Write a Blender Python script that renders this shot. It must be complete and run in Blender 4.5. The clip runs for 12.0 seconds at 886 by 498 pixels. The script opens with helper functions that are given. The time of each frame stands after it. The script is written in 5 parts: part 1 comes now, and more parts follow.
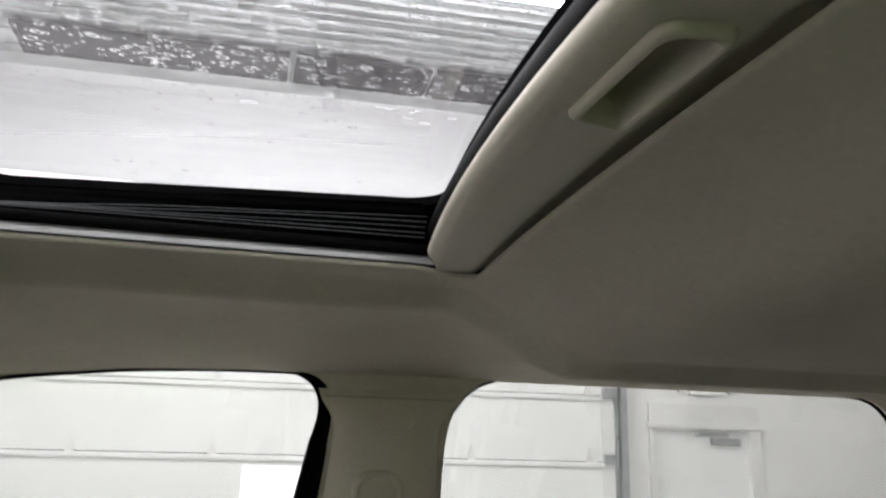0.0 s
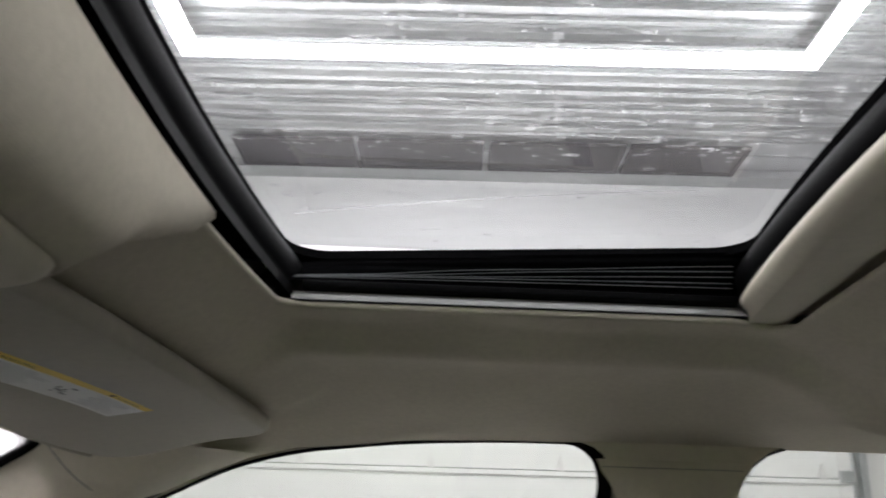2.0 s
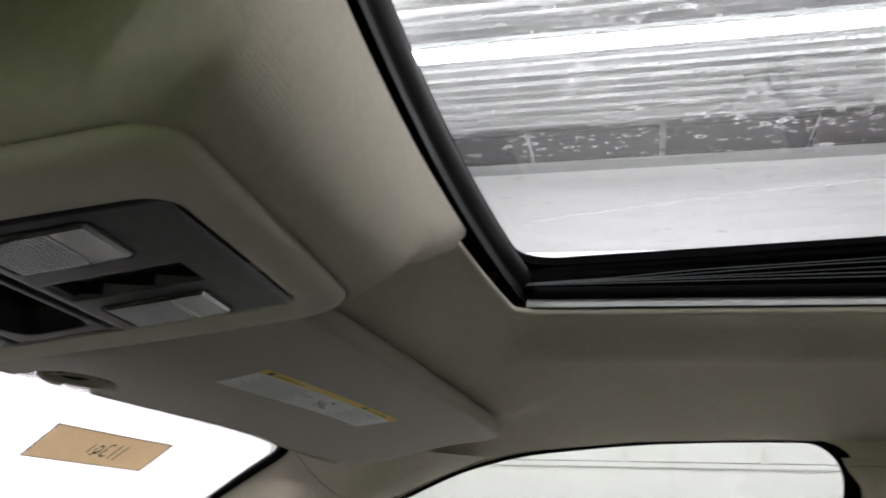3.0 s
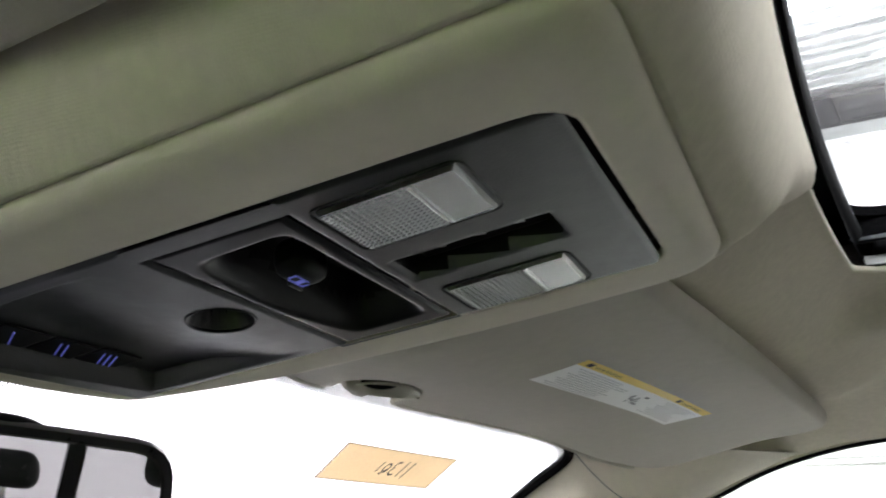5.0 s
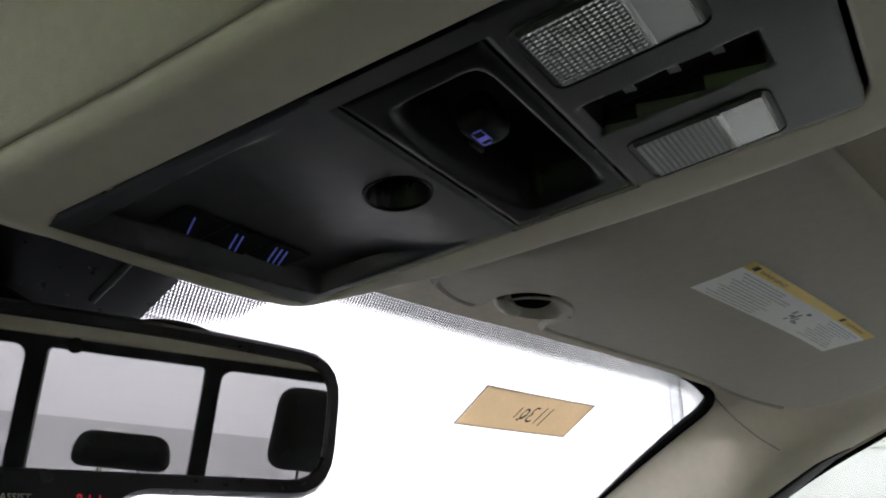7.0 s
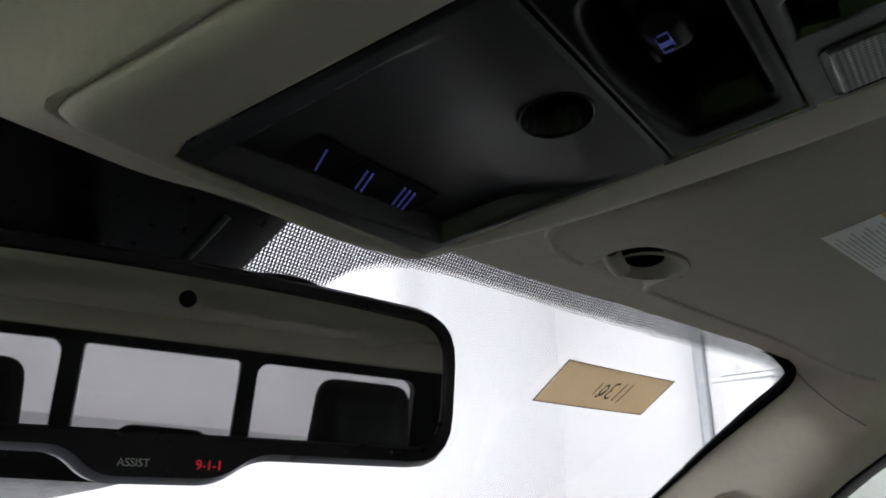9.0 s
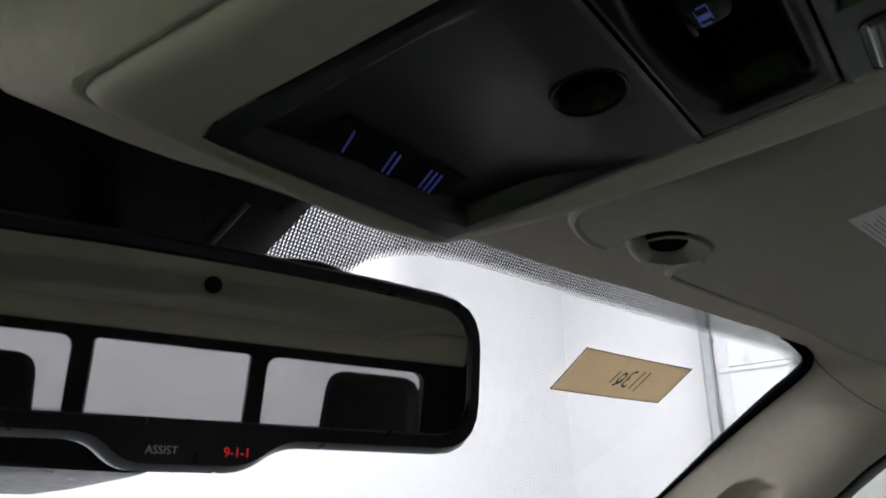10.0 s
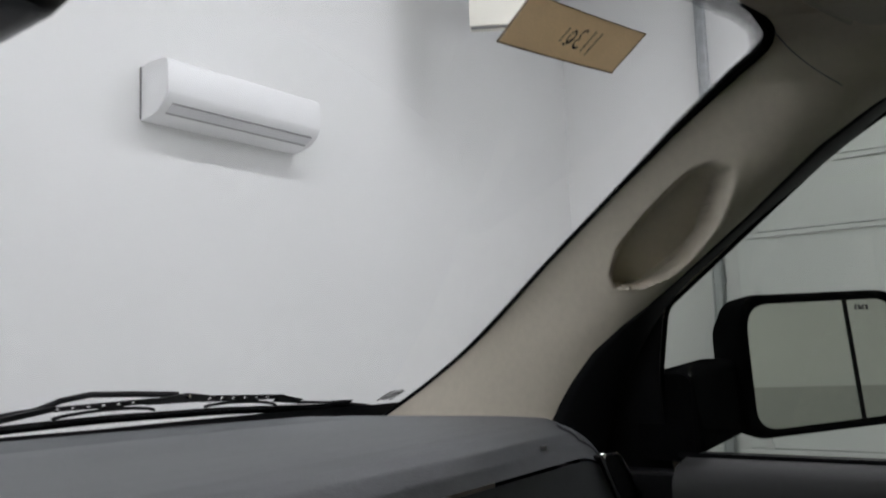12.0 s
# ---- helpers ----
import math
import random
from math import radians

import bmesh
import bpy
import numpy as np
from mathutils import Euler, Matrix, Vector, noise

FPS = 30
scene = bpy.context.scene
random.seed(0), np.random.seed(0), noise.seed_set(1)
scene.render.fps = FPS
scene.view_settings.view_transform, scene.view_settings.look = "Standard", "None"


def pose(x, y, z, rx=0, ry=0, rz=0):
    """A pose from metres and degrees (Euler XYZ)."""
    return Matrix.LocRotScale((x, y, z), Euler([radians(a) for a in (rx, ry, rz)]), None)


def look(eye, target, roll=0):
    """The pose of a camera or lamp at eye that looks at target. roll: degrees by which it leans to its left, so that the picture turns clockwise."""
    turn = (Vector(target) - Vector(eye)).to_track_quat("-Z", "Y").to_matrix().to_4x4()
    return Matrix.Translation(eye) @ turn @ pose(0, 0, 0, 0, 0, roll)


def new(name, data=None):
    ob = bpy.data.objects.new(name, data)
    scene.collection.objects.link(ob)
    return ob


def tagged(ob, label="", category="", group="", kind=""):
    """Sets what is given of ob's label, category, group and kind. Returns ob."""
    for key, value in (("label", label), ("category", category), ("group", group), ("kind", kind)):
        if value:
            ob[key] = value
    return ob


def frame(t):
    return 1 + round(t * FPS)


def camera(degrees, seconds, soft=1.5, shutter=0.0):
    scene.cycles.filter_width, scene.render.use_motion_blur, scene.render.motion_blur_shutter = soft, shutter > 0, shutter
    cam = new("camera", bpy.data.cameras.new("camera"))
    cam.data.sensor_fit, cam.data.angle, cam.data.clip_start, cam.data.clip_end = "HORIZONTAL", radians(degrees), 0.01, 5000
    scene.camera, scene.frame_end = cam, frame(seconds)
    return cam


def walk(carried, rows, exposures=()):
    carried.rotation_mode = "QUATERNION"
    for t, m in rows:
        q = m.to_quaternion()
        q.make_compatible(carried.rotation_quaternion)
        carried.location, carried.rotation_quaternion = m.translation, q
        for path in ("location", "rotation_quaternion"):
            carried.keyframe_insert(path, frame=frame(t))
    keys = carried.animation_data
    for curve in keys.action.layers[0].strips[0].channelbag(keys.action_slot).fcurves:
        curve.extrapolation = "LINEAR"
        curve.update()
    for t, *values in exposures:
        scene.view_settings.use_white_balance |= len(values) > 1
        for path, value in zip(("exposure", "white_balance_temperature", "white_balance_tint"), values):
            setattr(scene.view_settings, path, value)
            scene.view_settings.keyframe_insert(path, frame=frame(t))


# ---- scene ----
from mathutils import geometry
cam = camera(55.1, 12.0, soft=1.9, shutter=0.4)
PATH = [
    (0, (-0.331, -0.531, 1.689), (1.538, -1.035, 2.192), 1.1),
    (0.5, (-0.33, -0.517, 1.683), (1.52, -0.95, 2.307), 0.9),
    (1, (-0.306, -0.498, 1.673), (1.554, -0.874, 2.305), 1.4),
    (1.5, (-0.291, -0.467, 1.667), (1.578, -0.735, 2.327), 1.8),
    (2, (-0.299, -0.436, 1.667), (1.581, -0.488, 2.348), 1.8),
    (2.5, (-0.314, -0.414, 1.672), (1.562, -0.236, 2.341), 1.9),
    (3, (-0.309, -0.386, 1.675), (1.547, -0.033, 2.33), 2.3),
    (3.5, (-0.293, -0.36, 1.68), (1.534, 0.123, 2.335), 1.9),
    (5.5, (-0.244, -0.281, 1.666), (1.423, 0.595, 2.34), -0.0),
    (6, (-0.242, -0.273, 1.652), (1.395, 0.662, 2.321), -0.2),
    (6.5, (-0.241, -0.262, 1.642), (1.376, 0.708, 2.31), -0.3),
    (7, (-0.24, -0.249, 1.631), (1.365, 0.741, 2.295), -0.5),
    (9, (-0.234, -0.184, 1.621), (1.353, 0.841, 2.278), -1.2),
    (9.5, (-0.238, -0.175, 1.624), (1.347, 0.856, 2.275), -1.4),
    (10, (-0.234, -0.173, 1.619), (1.35, 0.865, 2.261), -1.6),
    (10.5, (-0.227, -0.196, 1.587), (1.36, 0.851, 2.206), -1.6),
    (11, (-0.224, -0.197, 1.521), (1.375, 0.869, 2.073), -2.0),
    (11.2, (-0.217, -0.191, 1.504), (1.395, 0.9, 1.963), -1.8),
    (11.5, (-0.219, -0.193, 1.491), (1.409, 0.917, 1.838), -1.7),
    (12, (-0.178, -0.196, 1.476), (1.465, 0.92, 1.71), -1.9),
]
EXPOSURES = [(0, 1.45, 6600, 19), (1, 1.2, 6600, 18.5), (2, 1.18, 6600, 18), (3.5, 1.36, 6600, 17), (5.5, 2.45, 6400, 15), (6, 2.37, 6400, 15), (6.5, 2.02, 6400, 15), (7.2, 1.43, 6350, 15), (9, 0.92, 6300, 13), (10, 0.78, 6300, 12.5), (10.5, 0.53, 6350, 12), (11, 0.05, 6400, 12), (11.4, -0.2, 6450, 11), (12, -0.22, 6450, 10.5)]
walk(cam, [(t, look(eye, target, roll)) for t, eye, target, roll in PATH], EXPOSURES)

# ---- light ----
LED = 38.0
world = bpy.data.worlds.new("world")
world.use_nodes = True
world.node_tree.nodes["Background"].inputs[0].default_value = (0.8, 0.85, 0.9, 1)
world.node_tree.nodes["Background"].inputs[1].default_value = 0.3
scene.world = world


# ---- materials ----
def material(name, color, rough=0.6, metal=0.0, vary=0.12, scale=6.0, bump=0.0, bump_scale=400.0, spec=0.5, stain=0.0):
    """Principled surface with colour variation at two scales and a fine relief."""
    m = bpy.data.materials.new(name)
    m.use_nodes = True
    nt = m.node_tree
    b = nt.nodes["Principled BSDF"]
    b.inputs["Roughness"].default_value, b.inputs["Metallic"].default_value = rough, metal
    b.inputs["Specular IOR Level"].default_value = spec
    co = nt.nodes.new("ShaderNodeTexCoord")
    n1 = nt.nodes.new("ShaderNodeTexNoise")
    n1.inputs["Scale"].default_value, n1.inputs["Detail"].default_value = scale, 6
    n2 = nt.nodes.new("ShaderNodeTexNoise")
    n2.inputs["Scale"].default_value, n2.inputs["Detail"].default_value = scale * 18, 3
    for n in (n1, n2):
        nt.links.new(co.outputs["Object"], n.inputs["Vector"])
    add = nt.nodes.new("ShaderNodeMath")
    add.operation = "ADD"
    nt.links.new(n1.outputs["Fac"], add.inputs[0])
    nt.links.new(n2.outputs["Fac"], add.inputs[1])
    ramp = nt.nodes.new("ShaderNodeValToRGB")
    lo = [c * (1 - vary) for c in color]
    hi = [min(1, c * (1 + vary)) for c in color]
    ramp.color_ramp.elements[0].position, ramp.color_ramp.elements[0].color = 0.35, (*lo, 1)
    ramp.color_ramp.elements[1].position, ramp.color_ramp.elements[1].color = 0.65, (*hi, 1)
    half = nt.nodes.new("ShaderNodeMath")
    half.operation = "MULTIPLY"
    half.inputs[1].default_value = 0.5
    nt.links.new(add.outputs[0], half.inputs[0])
    nt.links.new(half.outputs[0], ramp.inputs["Fac"])
    nt.links.new(ramp.outputs["Color"], b.inputs["Base Color"])
    rr = nt.nodes.new("ShaderNodeMapRange")
    rr.inputs["To Min"].default_value, rr.inputs["To Max"].default_value = max(0.02, rough - 0.08), min(1, rough + 0.08)
    nt.links.new(n2.outputs["Fac"], rr.inputs["Value"])
    nt.links.new(rr.outputs[0], b.inputs["Roughness"])
    if bump:
        n3 = nt.nodes.new("ShaderNodeTexNoise")
        n3.inputs["Scale"].default_value, n3.inputs["Detail"].default_value = bump_scale, 2
        nt.links.new(co.outputs["Object"], n3.inputs["Vector"])
        bp = nt.nodes.new("ShaderNodeBump")
        bp.inputs["Strength"].default_value, bp.inputs["Distance"].default_value = bump, 0.0006
        nt.links.new(n3.outputs["Fac"], bp.inputs["Height"])
        nt.links.new(bp.outputs["Normal"], b.inputs["Normal"])
    return m


def woven(name, color):
    """Knitted headliner cloth: fine cells of yarn over a soft mottling."""
    m = material(name, color, 0.95, vary=0.07, scale=9, spec=0.12)
    nt = m.node_tree
    co = nt.nodes["Texture Coordinate"]
    vo = nt.nodes.new("ShaderNodeTexVoronoi")
    vo.inputs["Scale"].default_value, vo.inputs["Randomness"].default_value = 900, 0.4
    nt.links.new(co.outputs["Object"], vo.inputs["Vector"])
    wv, mx = nt.nodes.new("ShaderNodeTexWave"), nt.nodes.new("ShaderNodeMath")
    wv.bands_direction, mx.operation = "DIAGONAL", "MULTIPLY_ADD"
    wv.inputs["Scale"].default_value, wv.inputs["Distortion"].default_value = 190, 0.6
    mx.inputs[1].default_value = -0.3
    nt.links.new(co.outputs["Object"], wv.inputs["Vector"])
    nt.links.new(wv.outputs["Fac"], mx.inputs[0])
    nt.links.new(vo.outputs["Distance"], mx.inputs[2])
    bp = nt.nodes.new("ShaderNodeBump")
    bp.inputs["Strength"].default_value, bp.inputs["Distance"].default_value = 0.28, 0.0004
    bp.invert = True
    nt.links.new(mx.outputs[0], bp.inputs["Height"])
    nt.links.new(bp.outputs["Normal"], nt.nodes["Principled BSDF"].inputs["Normal"])
    return m


def pane(name, tint=(1, 1, 1), gloss=1.0, haze=0.0, film_tone=0.9):
    """Thin clear sheet: lets light straight through, with a Fresnel sheen."""
    m = bpy.data.materials.new(name)
    m.use_nodes = True
    nt = m.node_tree
    nt.nodes.clear()
    out = nt.nodes.new("ShaderNodeOutputMaterial")
    mix = nt.nodes.new("ShaderNodeMixShader")
    tr = nt.nodes.new("ShaderNodeBsdfTransparent")
    gl = nt.nodes.new("ShaderNodeBsdfGlossy")
    fr = nt.nodes.new("ShaderNodeLayerWeight")
    pw = nt.nodes.new("ShaderNodeMath")
    pw.operation = "POWER"
    pw.inputs[1].default_value = 5
    sc = nt.nodes.new("ShaderNodeMath")
    sc.operation = "MULTIPLY_ADD"
    sc.inputs[1].default_value, sc.inputs[2].default_value = 0.9 * gloss, 0.05 * gloss
    tr.inputs[0].default_value = (*tint, 1)
    gl.inputs["Roughness"].default_value = 0.0
    nt.links.new(fr.outputs["Facing"], pw.inputs[0])
    nt.links.new(pw.outputs[0], sc.inputs[0])
    nt.links.new(sc.outputs[0], mix.inputs[0])
    nt.links.new(tr.outputs[0], mix.inputs[1])
    nt.links.new(gl.outputs[0], mix.inputs[2])
    if haze:
        film, tl = nt.nodes.new("ShaderNodeMixShader"), nt.nodes.new("ShaderNodeBsdfTranslucent")
        co, no, mr = nt.nodes.new("ShaderNodeTexCoord"), nt.nodes.new("ShaderNodeTexNoise"), nt.nodes.new("ShaderNodeMapRange")
        no.inputs["Scale"].default_value, no.inputs["Detail"].default_value = 9, 2
        mr.inputs["From Min"].default_value, mr.inputs["From Max"].default_value = 0.3, 0.7
        mr.inputs["To Min"].default_value, mr.inputs["To Max"].default_value = haze * 0.5, haze * 1.5
        tl.inputs[0].default_value = (film_tone, film_tone, film_tone, 1)
        nt.links.new(co.outputs["Object"], no.inputs["Vector"])
        nt.links.new(no.outputs["Fac"], mr.inputs["Value"])
        nt.links.new(mr.outputs[0], film.inputs[0])
        nt.links.new(mix.outputs[0], film.inputs[1])
        nt.links.new(tl.outputs[0], film.inputs[2])
        mix = film
    nt.links.new(mix.outputs[0], out.inputs[0])
    return m


def glow(name, color, strength):
    m = bpy.data.materials.new(name)
    m.use_nodes = True
    b = m.node_tree.nodes["Principled BSDF"]
    b.inputs["Base Color"].default_value = (*color, 1)
    b.inputs["Emission Color"].default_value = (*color, 1)
    b.inputs["Emission Strength"].default_value = strength
    return m


def dotted(name, pitch):
    """Black ceramic print of small dots that thin out into clear glass."""
    m = bpy.data.materials.new(name)
    m.use_nodes = True
    nt = m.node_tree
    b = nt.nodes["Principled BSDF"]
    b.inputs["Base Color"].default_value = (0.012, 0.012, 0.013, 1)
    b.inputs["Roughness"].default_value = 0.4
    co = nt.nodes.new("ShaderNodeTexCoord")
    mp = nt.nodes.new("ShaderNodeMapping")
    mp.inputs["Rotation"].default_value = (0, 0, radians(45))
    sep = nt.nodes.new("ShaderNodeSeparateXYZ")
    nt.links.new(co.outputs["UV"], mp.inputs["Vector"])
    nt.links.new(mp.outputs[0], sep.inputs[0])
    terms = []
    for axis in ("X", "Y"):
        k = nt.nodes.new("ShaderNodeMath")
        k.operation = "MULTIPLY"
        k.inputs[1].default_value = 2 * math.pi / pitch
        nt.links.new(sep.outputs[axis], k.inputs[0])
        s = nt.nodes.new("ShaderNodeMath")
        s.operation = "COSINE"
        nt.links.new(k.outputs[0], s.inputs[0])
        terms.append(s)
    add = nt.nodes.new("ShaderNodeMath")
    nt.links.new(terms[0].outputs[0], add.inputs[0])
    nt.links.new(terms[1].outputs[0], add.inputs[1])
    gt = nt.nodes.new("ShaderNodeMath")
    gt.operation = "GREATER_THAN"
    fade = nt.nodes.new("ShaderNodeUVMap")
    fade.uv_map = "fade"
    fs = nt.nodes.new("ShaderNodeSeparateXYZ")
    th = nt.nodes.new("ShaderNodeMapRange")
    th.inputs["From Min"].default_value, th.inputs["To Min"].default_value, th.inputs["To Max"].default_value = 0.88, 0.7, -0.8
    nt.links.new(fade.outputs[0], fs.inputs[0])
    nt.links.new(fs.outputs["Y"], th.inputs["Value"])
    nt.links.new(th.outputs[0], gt.inputs[1])
    nt.links.new(add.outputs[0], gt.inputs[0])
    mix = nt.nodes.new("ShaderNodeMixShader")
    tr = nt.nodes.new("ShaderNodeBsdfTransparent")
    nt.links.new(gt.outputs[0], mix.inputs[0])
    nt.links.new(b.outputs[0], mix.inputs[1])
    nt.links.new(tr.outputs[0], mix.inputs[2])
    nt.links.new(mix.outputs[0], nt.nodes["Material Output"].inputs[0])
    return m


DOORPAD = material("charcoal_door_vinyl", (0.024, 0.025, 0.025), 0.6, vary=0.12, spec=0.3, bump=0.4, bump_scale=600)
CLOTH = woven("headliner_cloth", (0.545, 0.50, 0.415))
BEIGE = material("beige_plastic", (0.575, 0.525, 0.43), 0.62, vary=0.05, bump=0.12, bump_scale=900)
VISOR = material("visor_vinyl", (0.385, 0.355, 0.295), 0.7, vary=0.06, bump=0.3, bump_scale=700)
DARK = material("dark_console_plastic", (0.0080, 0.0090, 0.0095), 0.41, vary=0.15, spec=0.65, bump=0.22, bump_scale=1300)
BLACK = material("black_plastic", (0.006, 0.006, 0.007), 0.5, vary=0.2, spec=0.16)
GLOSSY = material("gloss_black", (0.006, 0.006, 0.007), 0.3, vary=0.2, spec=0.3)
SEALBLACK = material("satin_black_rubber", (0.0035, 0.0035, 0.0038), 0.6, vary=0.15, scale=20, spec=0.035)
RUBBER = material("black_rubber", (0.006, 0.006, 0.0065), 0.7, vary=0.25, scale=20, spec=0.0)
# black of the lamp switch, and shade painted into deep console faces
SHADEBLACK = material("black_and_recess_shade", (0.0035, 0.0035, 0.0038), 0.55, vary=0.2, spec=0.08)
GLOSSKEY = material("satin_black_plastic", (0.005, 0.005, 0.006), 0.32, vary=0.1, spec=0.15)
FABRIC = material("black_mesh_fabric", (0.0028, 0.0028, 0.003), 0.8, vary=0.3, scale=40, spec=0.0)
DASH = material("slate_dash_vinyl", (0.092, 0.098, 0.103), 0.55, vary=0.14, bump=0.6, bump_scale=500)
ALU = material("brushed_aluminium", (0.30, 0.30, 0.29), 0.55, 0.35, vary=0.08, scale=30)
CHROME = material("chrome", (0.8, 0.8, 0.8), 0.12, 1.0, vary=0.03)
WHITE = material("white_wall_paint", (0.78, 0.78, 0.77), 0.7, vary=0.03, scale=0.7, bump=0.3, bump_scale=60)
WAINSCOT = material("grey_wall_paint", (0.50, 0.50, 0.49), 0.6, vary=0.05, scale=0.8)
DOORWHITE = material("white_steel_panel", (0.78, 0.79, 0.78), 0.45, vary=0.03, scale=1.5)
FRAMEGREY = material("pale_door_frame", (0.72, 0.72, 0.71), 0.5, vary=0.05)
STEEL = material("galvanised_steel", (0.5, 0.52, 0.53), 0.4, 0.9, vary=0.15, scale=12)
DECK = material("grey_roof_deck", (0.40, 0.41, 0.41), 0.6, 0.0, vary=0.12, scale=2.5)
# deck grey lightened: lamp light on the ribs put into their colour
LITRIB = material("lit_deck_rib", (0.46, 0.47, 0.47), 0.6, vary=0.1, scale=2.5)
DARKDECK = material("dark_insulation", (0.018, 0.018, 0.018), 0.9, vary=0.3, scale=5)
CONCRETE = material("wet_concrete", (0.55, 0.55, 0.54), 0.35, vary=0.15, scale=1.2)
APPLIANCE = material("white_appliance", (0.82, 0.82, 0.82), 0.4, vary=0.02)
FLAPGREY = material("pale_grey_plastic", (0.70, 0.70, 0.71), 0.5, vary=0.03)
CREAM = material("cream_enamel", (0.68, 0.66, 0.58), 0.4, vary=0.04)
KRAFT = material("kraft_paper", (0.78, 0.58, 0.33), 0.8, vary=0.08, scale=30)
# thin paper lets some of the daylight behind it through
_n = KRAFT.node_tree.nodes
_tr, _mx = _n.new("ShaderNodeBsdfTranslucent"), _n.new("ShaderNodeMixShader")
_tr.inputs["Color"].default_value = (0.82, 0.60, 0.34, 1)
_mx.inputs[0].default_value = 0.2
KRAFT.node_tree.links.new(_n["Principled BSDF"].outputs[0], _mx.inputs[1])
KRAFT.node_tree.links.new(_tr.outputs[0], _mx.inputs[2])
KRAFT.node_tree.links.new(_mx.outputs[0], _n["Material Output"].inputs["Surface"])
KRAFTEDGE = material("brown_border", (0.2, 0.11, 0.05), 0.8, vary=0.1)
INK = material("black_ink", (0.015, 0.012, 0.01), 0.7, vary=0.2)
LABELWHITE = material("label_white", (0.80, 0.80, 0.78), 0.5, vary=0.03)
LABELYELLOW = material("label_yellow", (0.72, 0.52, 0.06), 0.5, vary=0.05)
GREYINK = material("grey_print", (0.2, 0.2, 0.2), 0.6, vary=0.1)
PALEINK = material("pale_grey_print", (0.36, 0.36, 0.36), 0.6, vary=0.1)
# unseen seat, paler than the others to bounce light up to the headliner
SEATBOUNCE = material("bounce_grey_seat_cloth", (0.30, 0.29, 0.27), 0.9, vary=0.15, scale=30)
SEATCLOTH = material("charcoal_seat_cloth", (0.022, 0.022, 0.023), 0.9, vary=0.2, scale=30)
PAINT = material("dark_body_paint", (0.02, 0.021, 0.022), 0.25, vary=0.1)
GLASS = pane("window_glass", (0.96, 0.975, 0.965), 0.8)
SIDEGLASS = pane("side_glass", (0.46, 0.49, 0.442), 0.8)
REARGLASS = pane("rear_glass", (0.60, 0.578, 0.59), 0.8)
ROOFGLASS = pane("tinted_roof_glass", (0.54, 0.58, 0.555), 0.9, 0.06, 0.5)
# tint deepened to green and dim the cabin light from the west
GREENGLASS = pane("light_greening_side_glass", (0.25, 0.42, 0.11), 0.8)
# dark tint added on the unseen west rear window, to dim the cabin
DIMGLASS = pane("light_dimming_rear_side_glass", (0.16, 0.22, 0.13), 0.8)
FRIT = dotted("dotted_glass_print", 0.0019)
LEDLIGHT = glow("led_tube", (0.955, 0.95, 1.0), LED)
BLUEKEY = glow("blue_backlight", (0.20, 0.22, 0.9), 0.028)
REDKEY = glow("red_backlight", (0.9, 0.03, 0.04), 0.16)
EXITRED = glow("exit_red", (0.9, 0.05, 0.06), 0.3)
SKYPANE = glow("daylight_pane", (0.95, 0.97, 1.0), 1.0)
MIRROR = bpy.data.materials.new("mirror_glass")
MIRROR.use_nodes = True
_b = MIRROR.node_tree.nodes["Principled BSDF"]
_b.inputs["Base Color"].default_value = (0.62, 0.635, 0.625, 1)
_b.inputs["Metallic"].default_value, _b.inputs["Roughness"].default_value = 1.0, 0.015
SILVER = MIRROR.copy()
SILVER.name = "door_mirror_glass"
SILVER.node_tree.nodes["Principled BSDF"].inputs["Base Color"].default_value = (0.90, 0.92, 0.84, 1)
LENS = bpy.data.materials.new("clear_lamp_lens")
LENS.use_nodes = True
_b = LENS.node_tree.nodes["Principled BSDF"]
_b.inputs["Base Color"].default_value = (0.24, 0.26, 0.25, 1)
_b.inputs["Roughness"].default_value, _b.inputs["Transmission Weight"].default_value = 0.5, 0.88
_b.inputs["IOR"].default_value = 1.16
WATER = pane("dried_water_mark", (0.97, 0.97, 0.97), 0.1, 0.5, 0.80)


# ---- mesh helpers ----
YARD = Matrix.Rotation(radians(-2.5), 4, "Z")  # the truck stands a little askew in the workshop
BASE = YARD


def thing(name, label, category, group="", kind="", at=(0, 0, 0)):
    ob = new(name)
    ob.location = BASE @ Vector(at)
    ob.empty_display_size = 0.05
    return tagged(ob, label, category, group, kind)


def finish(bm, mat, smooth, flip=False):
    bmesh.ops.recalc_face_normals(bm, faces=bm.faces)
    me = bpy.data.meshes.new("mesh")
    bm.to_mesh(me)
    bm.free()
    me.materials.append(mat)
    if smooth:
        me.polygons.foreach_set("use_smooth", [True] * len(me.polygons))
        me.set_sharp_from_angle(angle=radians(smooth))
    return me


def part(name, bm, mat, parent=None, label="", smooth=35, bevel=0.0, category="", kind="", group=""):
    """Links a bmesh as one mesh object, under a thing or part where one is given. Meshes are in world metres."""
    bm.transform(BASE)
    ob = new(name, finish(bm, mat, smooth))
    ob.data.name = name
    if parent is not None:
        ob.parent = parent
        up = parent.matrix_basis.copy() if parent.parent is None else Matrix()
        ob.matrix_parent_inverse = up.inverted()
    if bevel:
        md = ob.modifiers.new("bevel", "BEVEL")
        md.width, md.segments, md.limit_method, md.angle_limit = bevel, 3, "ANGLE", radians(40)
    return tagged(ob, label, category, group, kind)


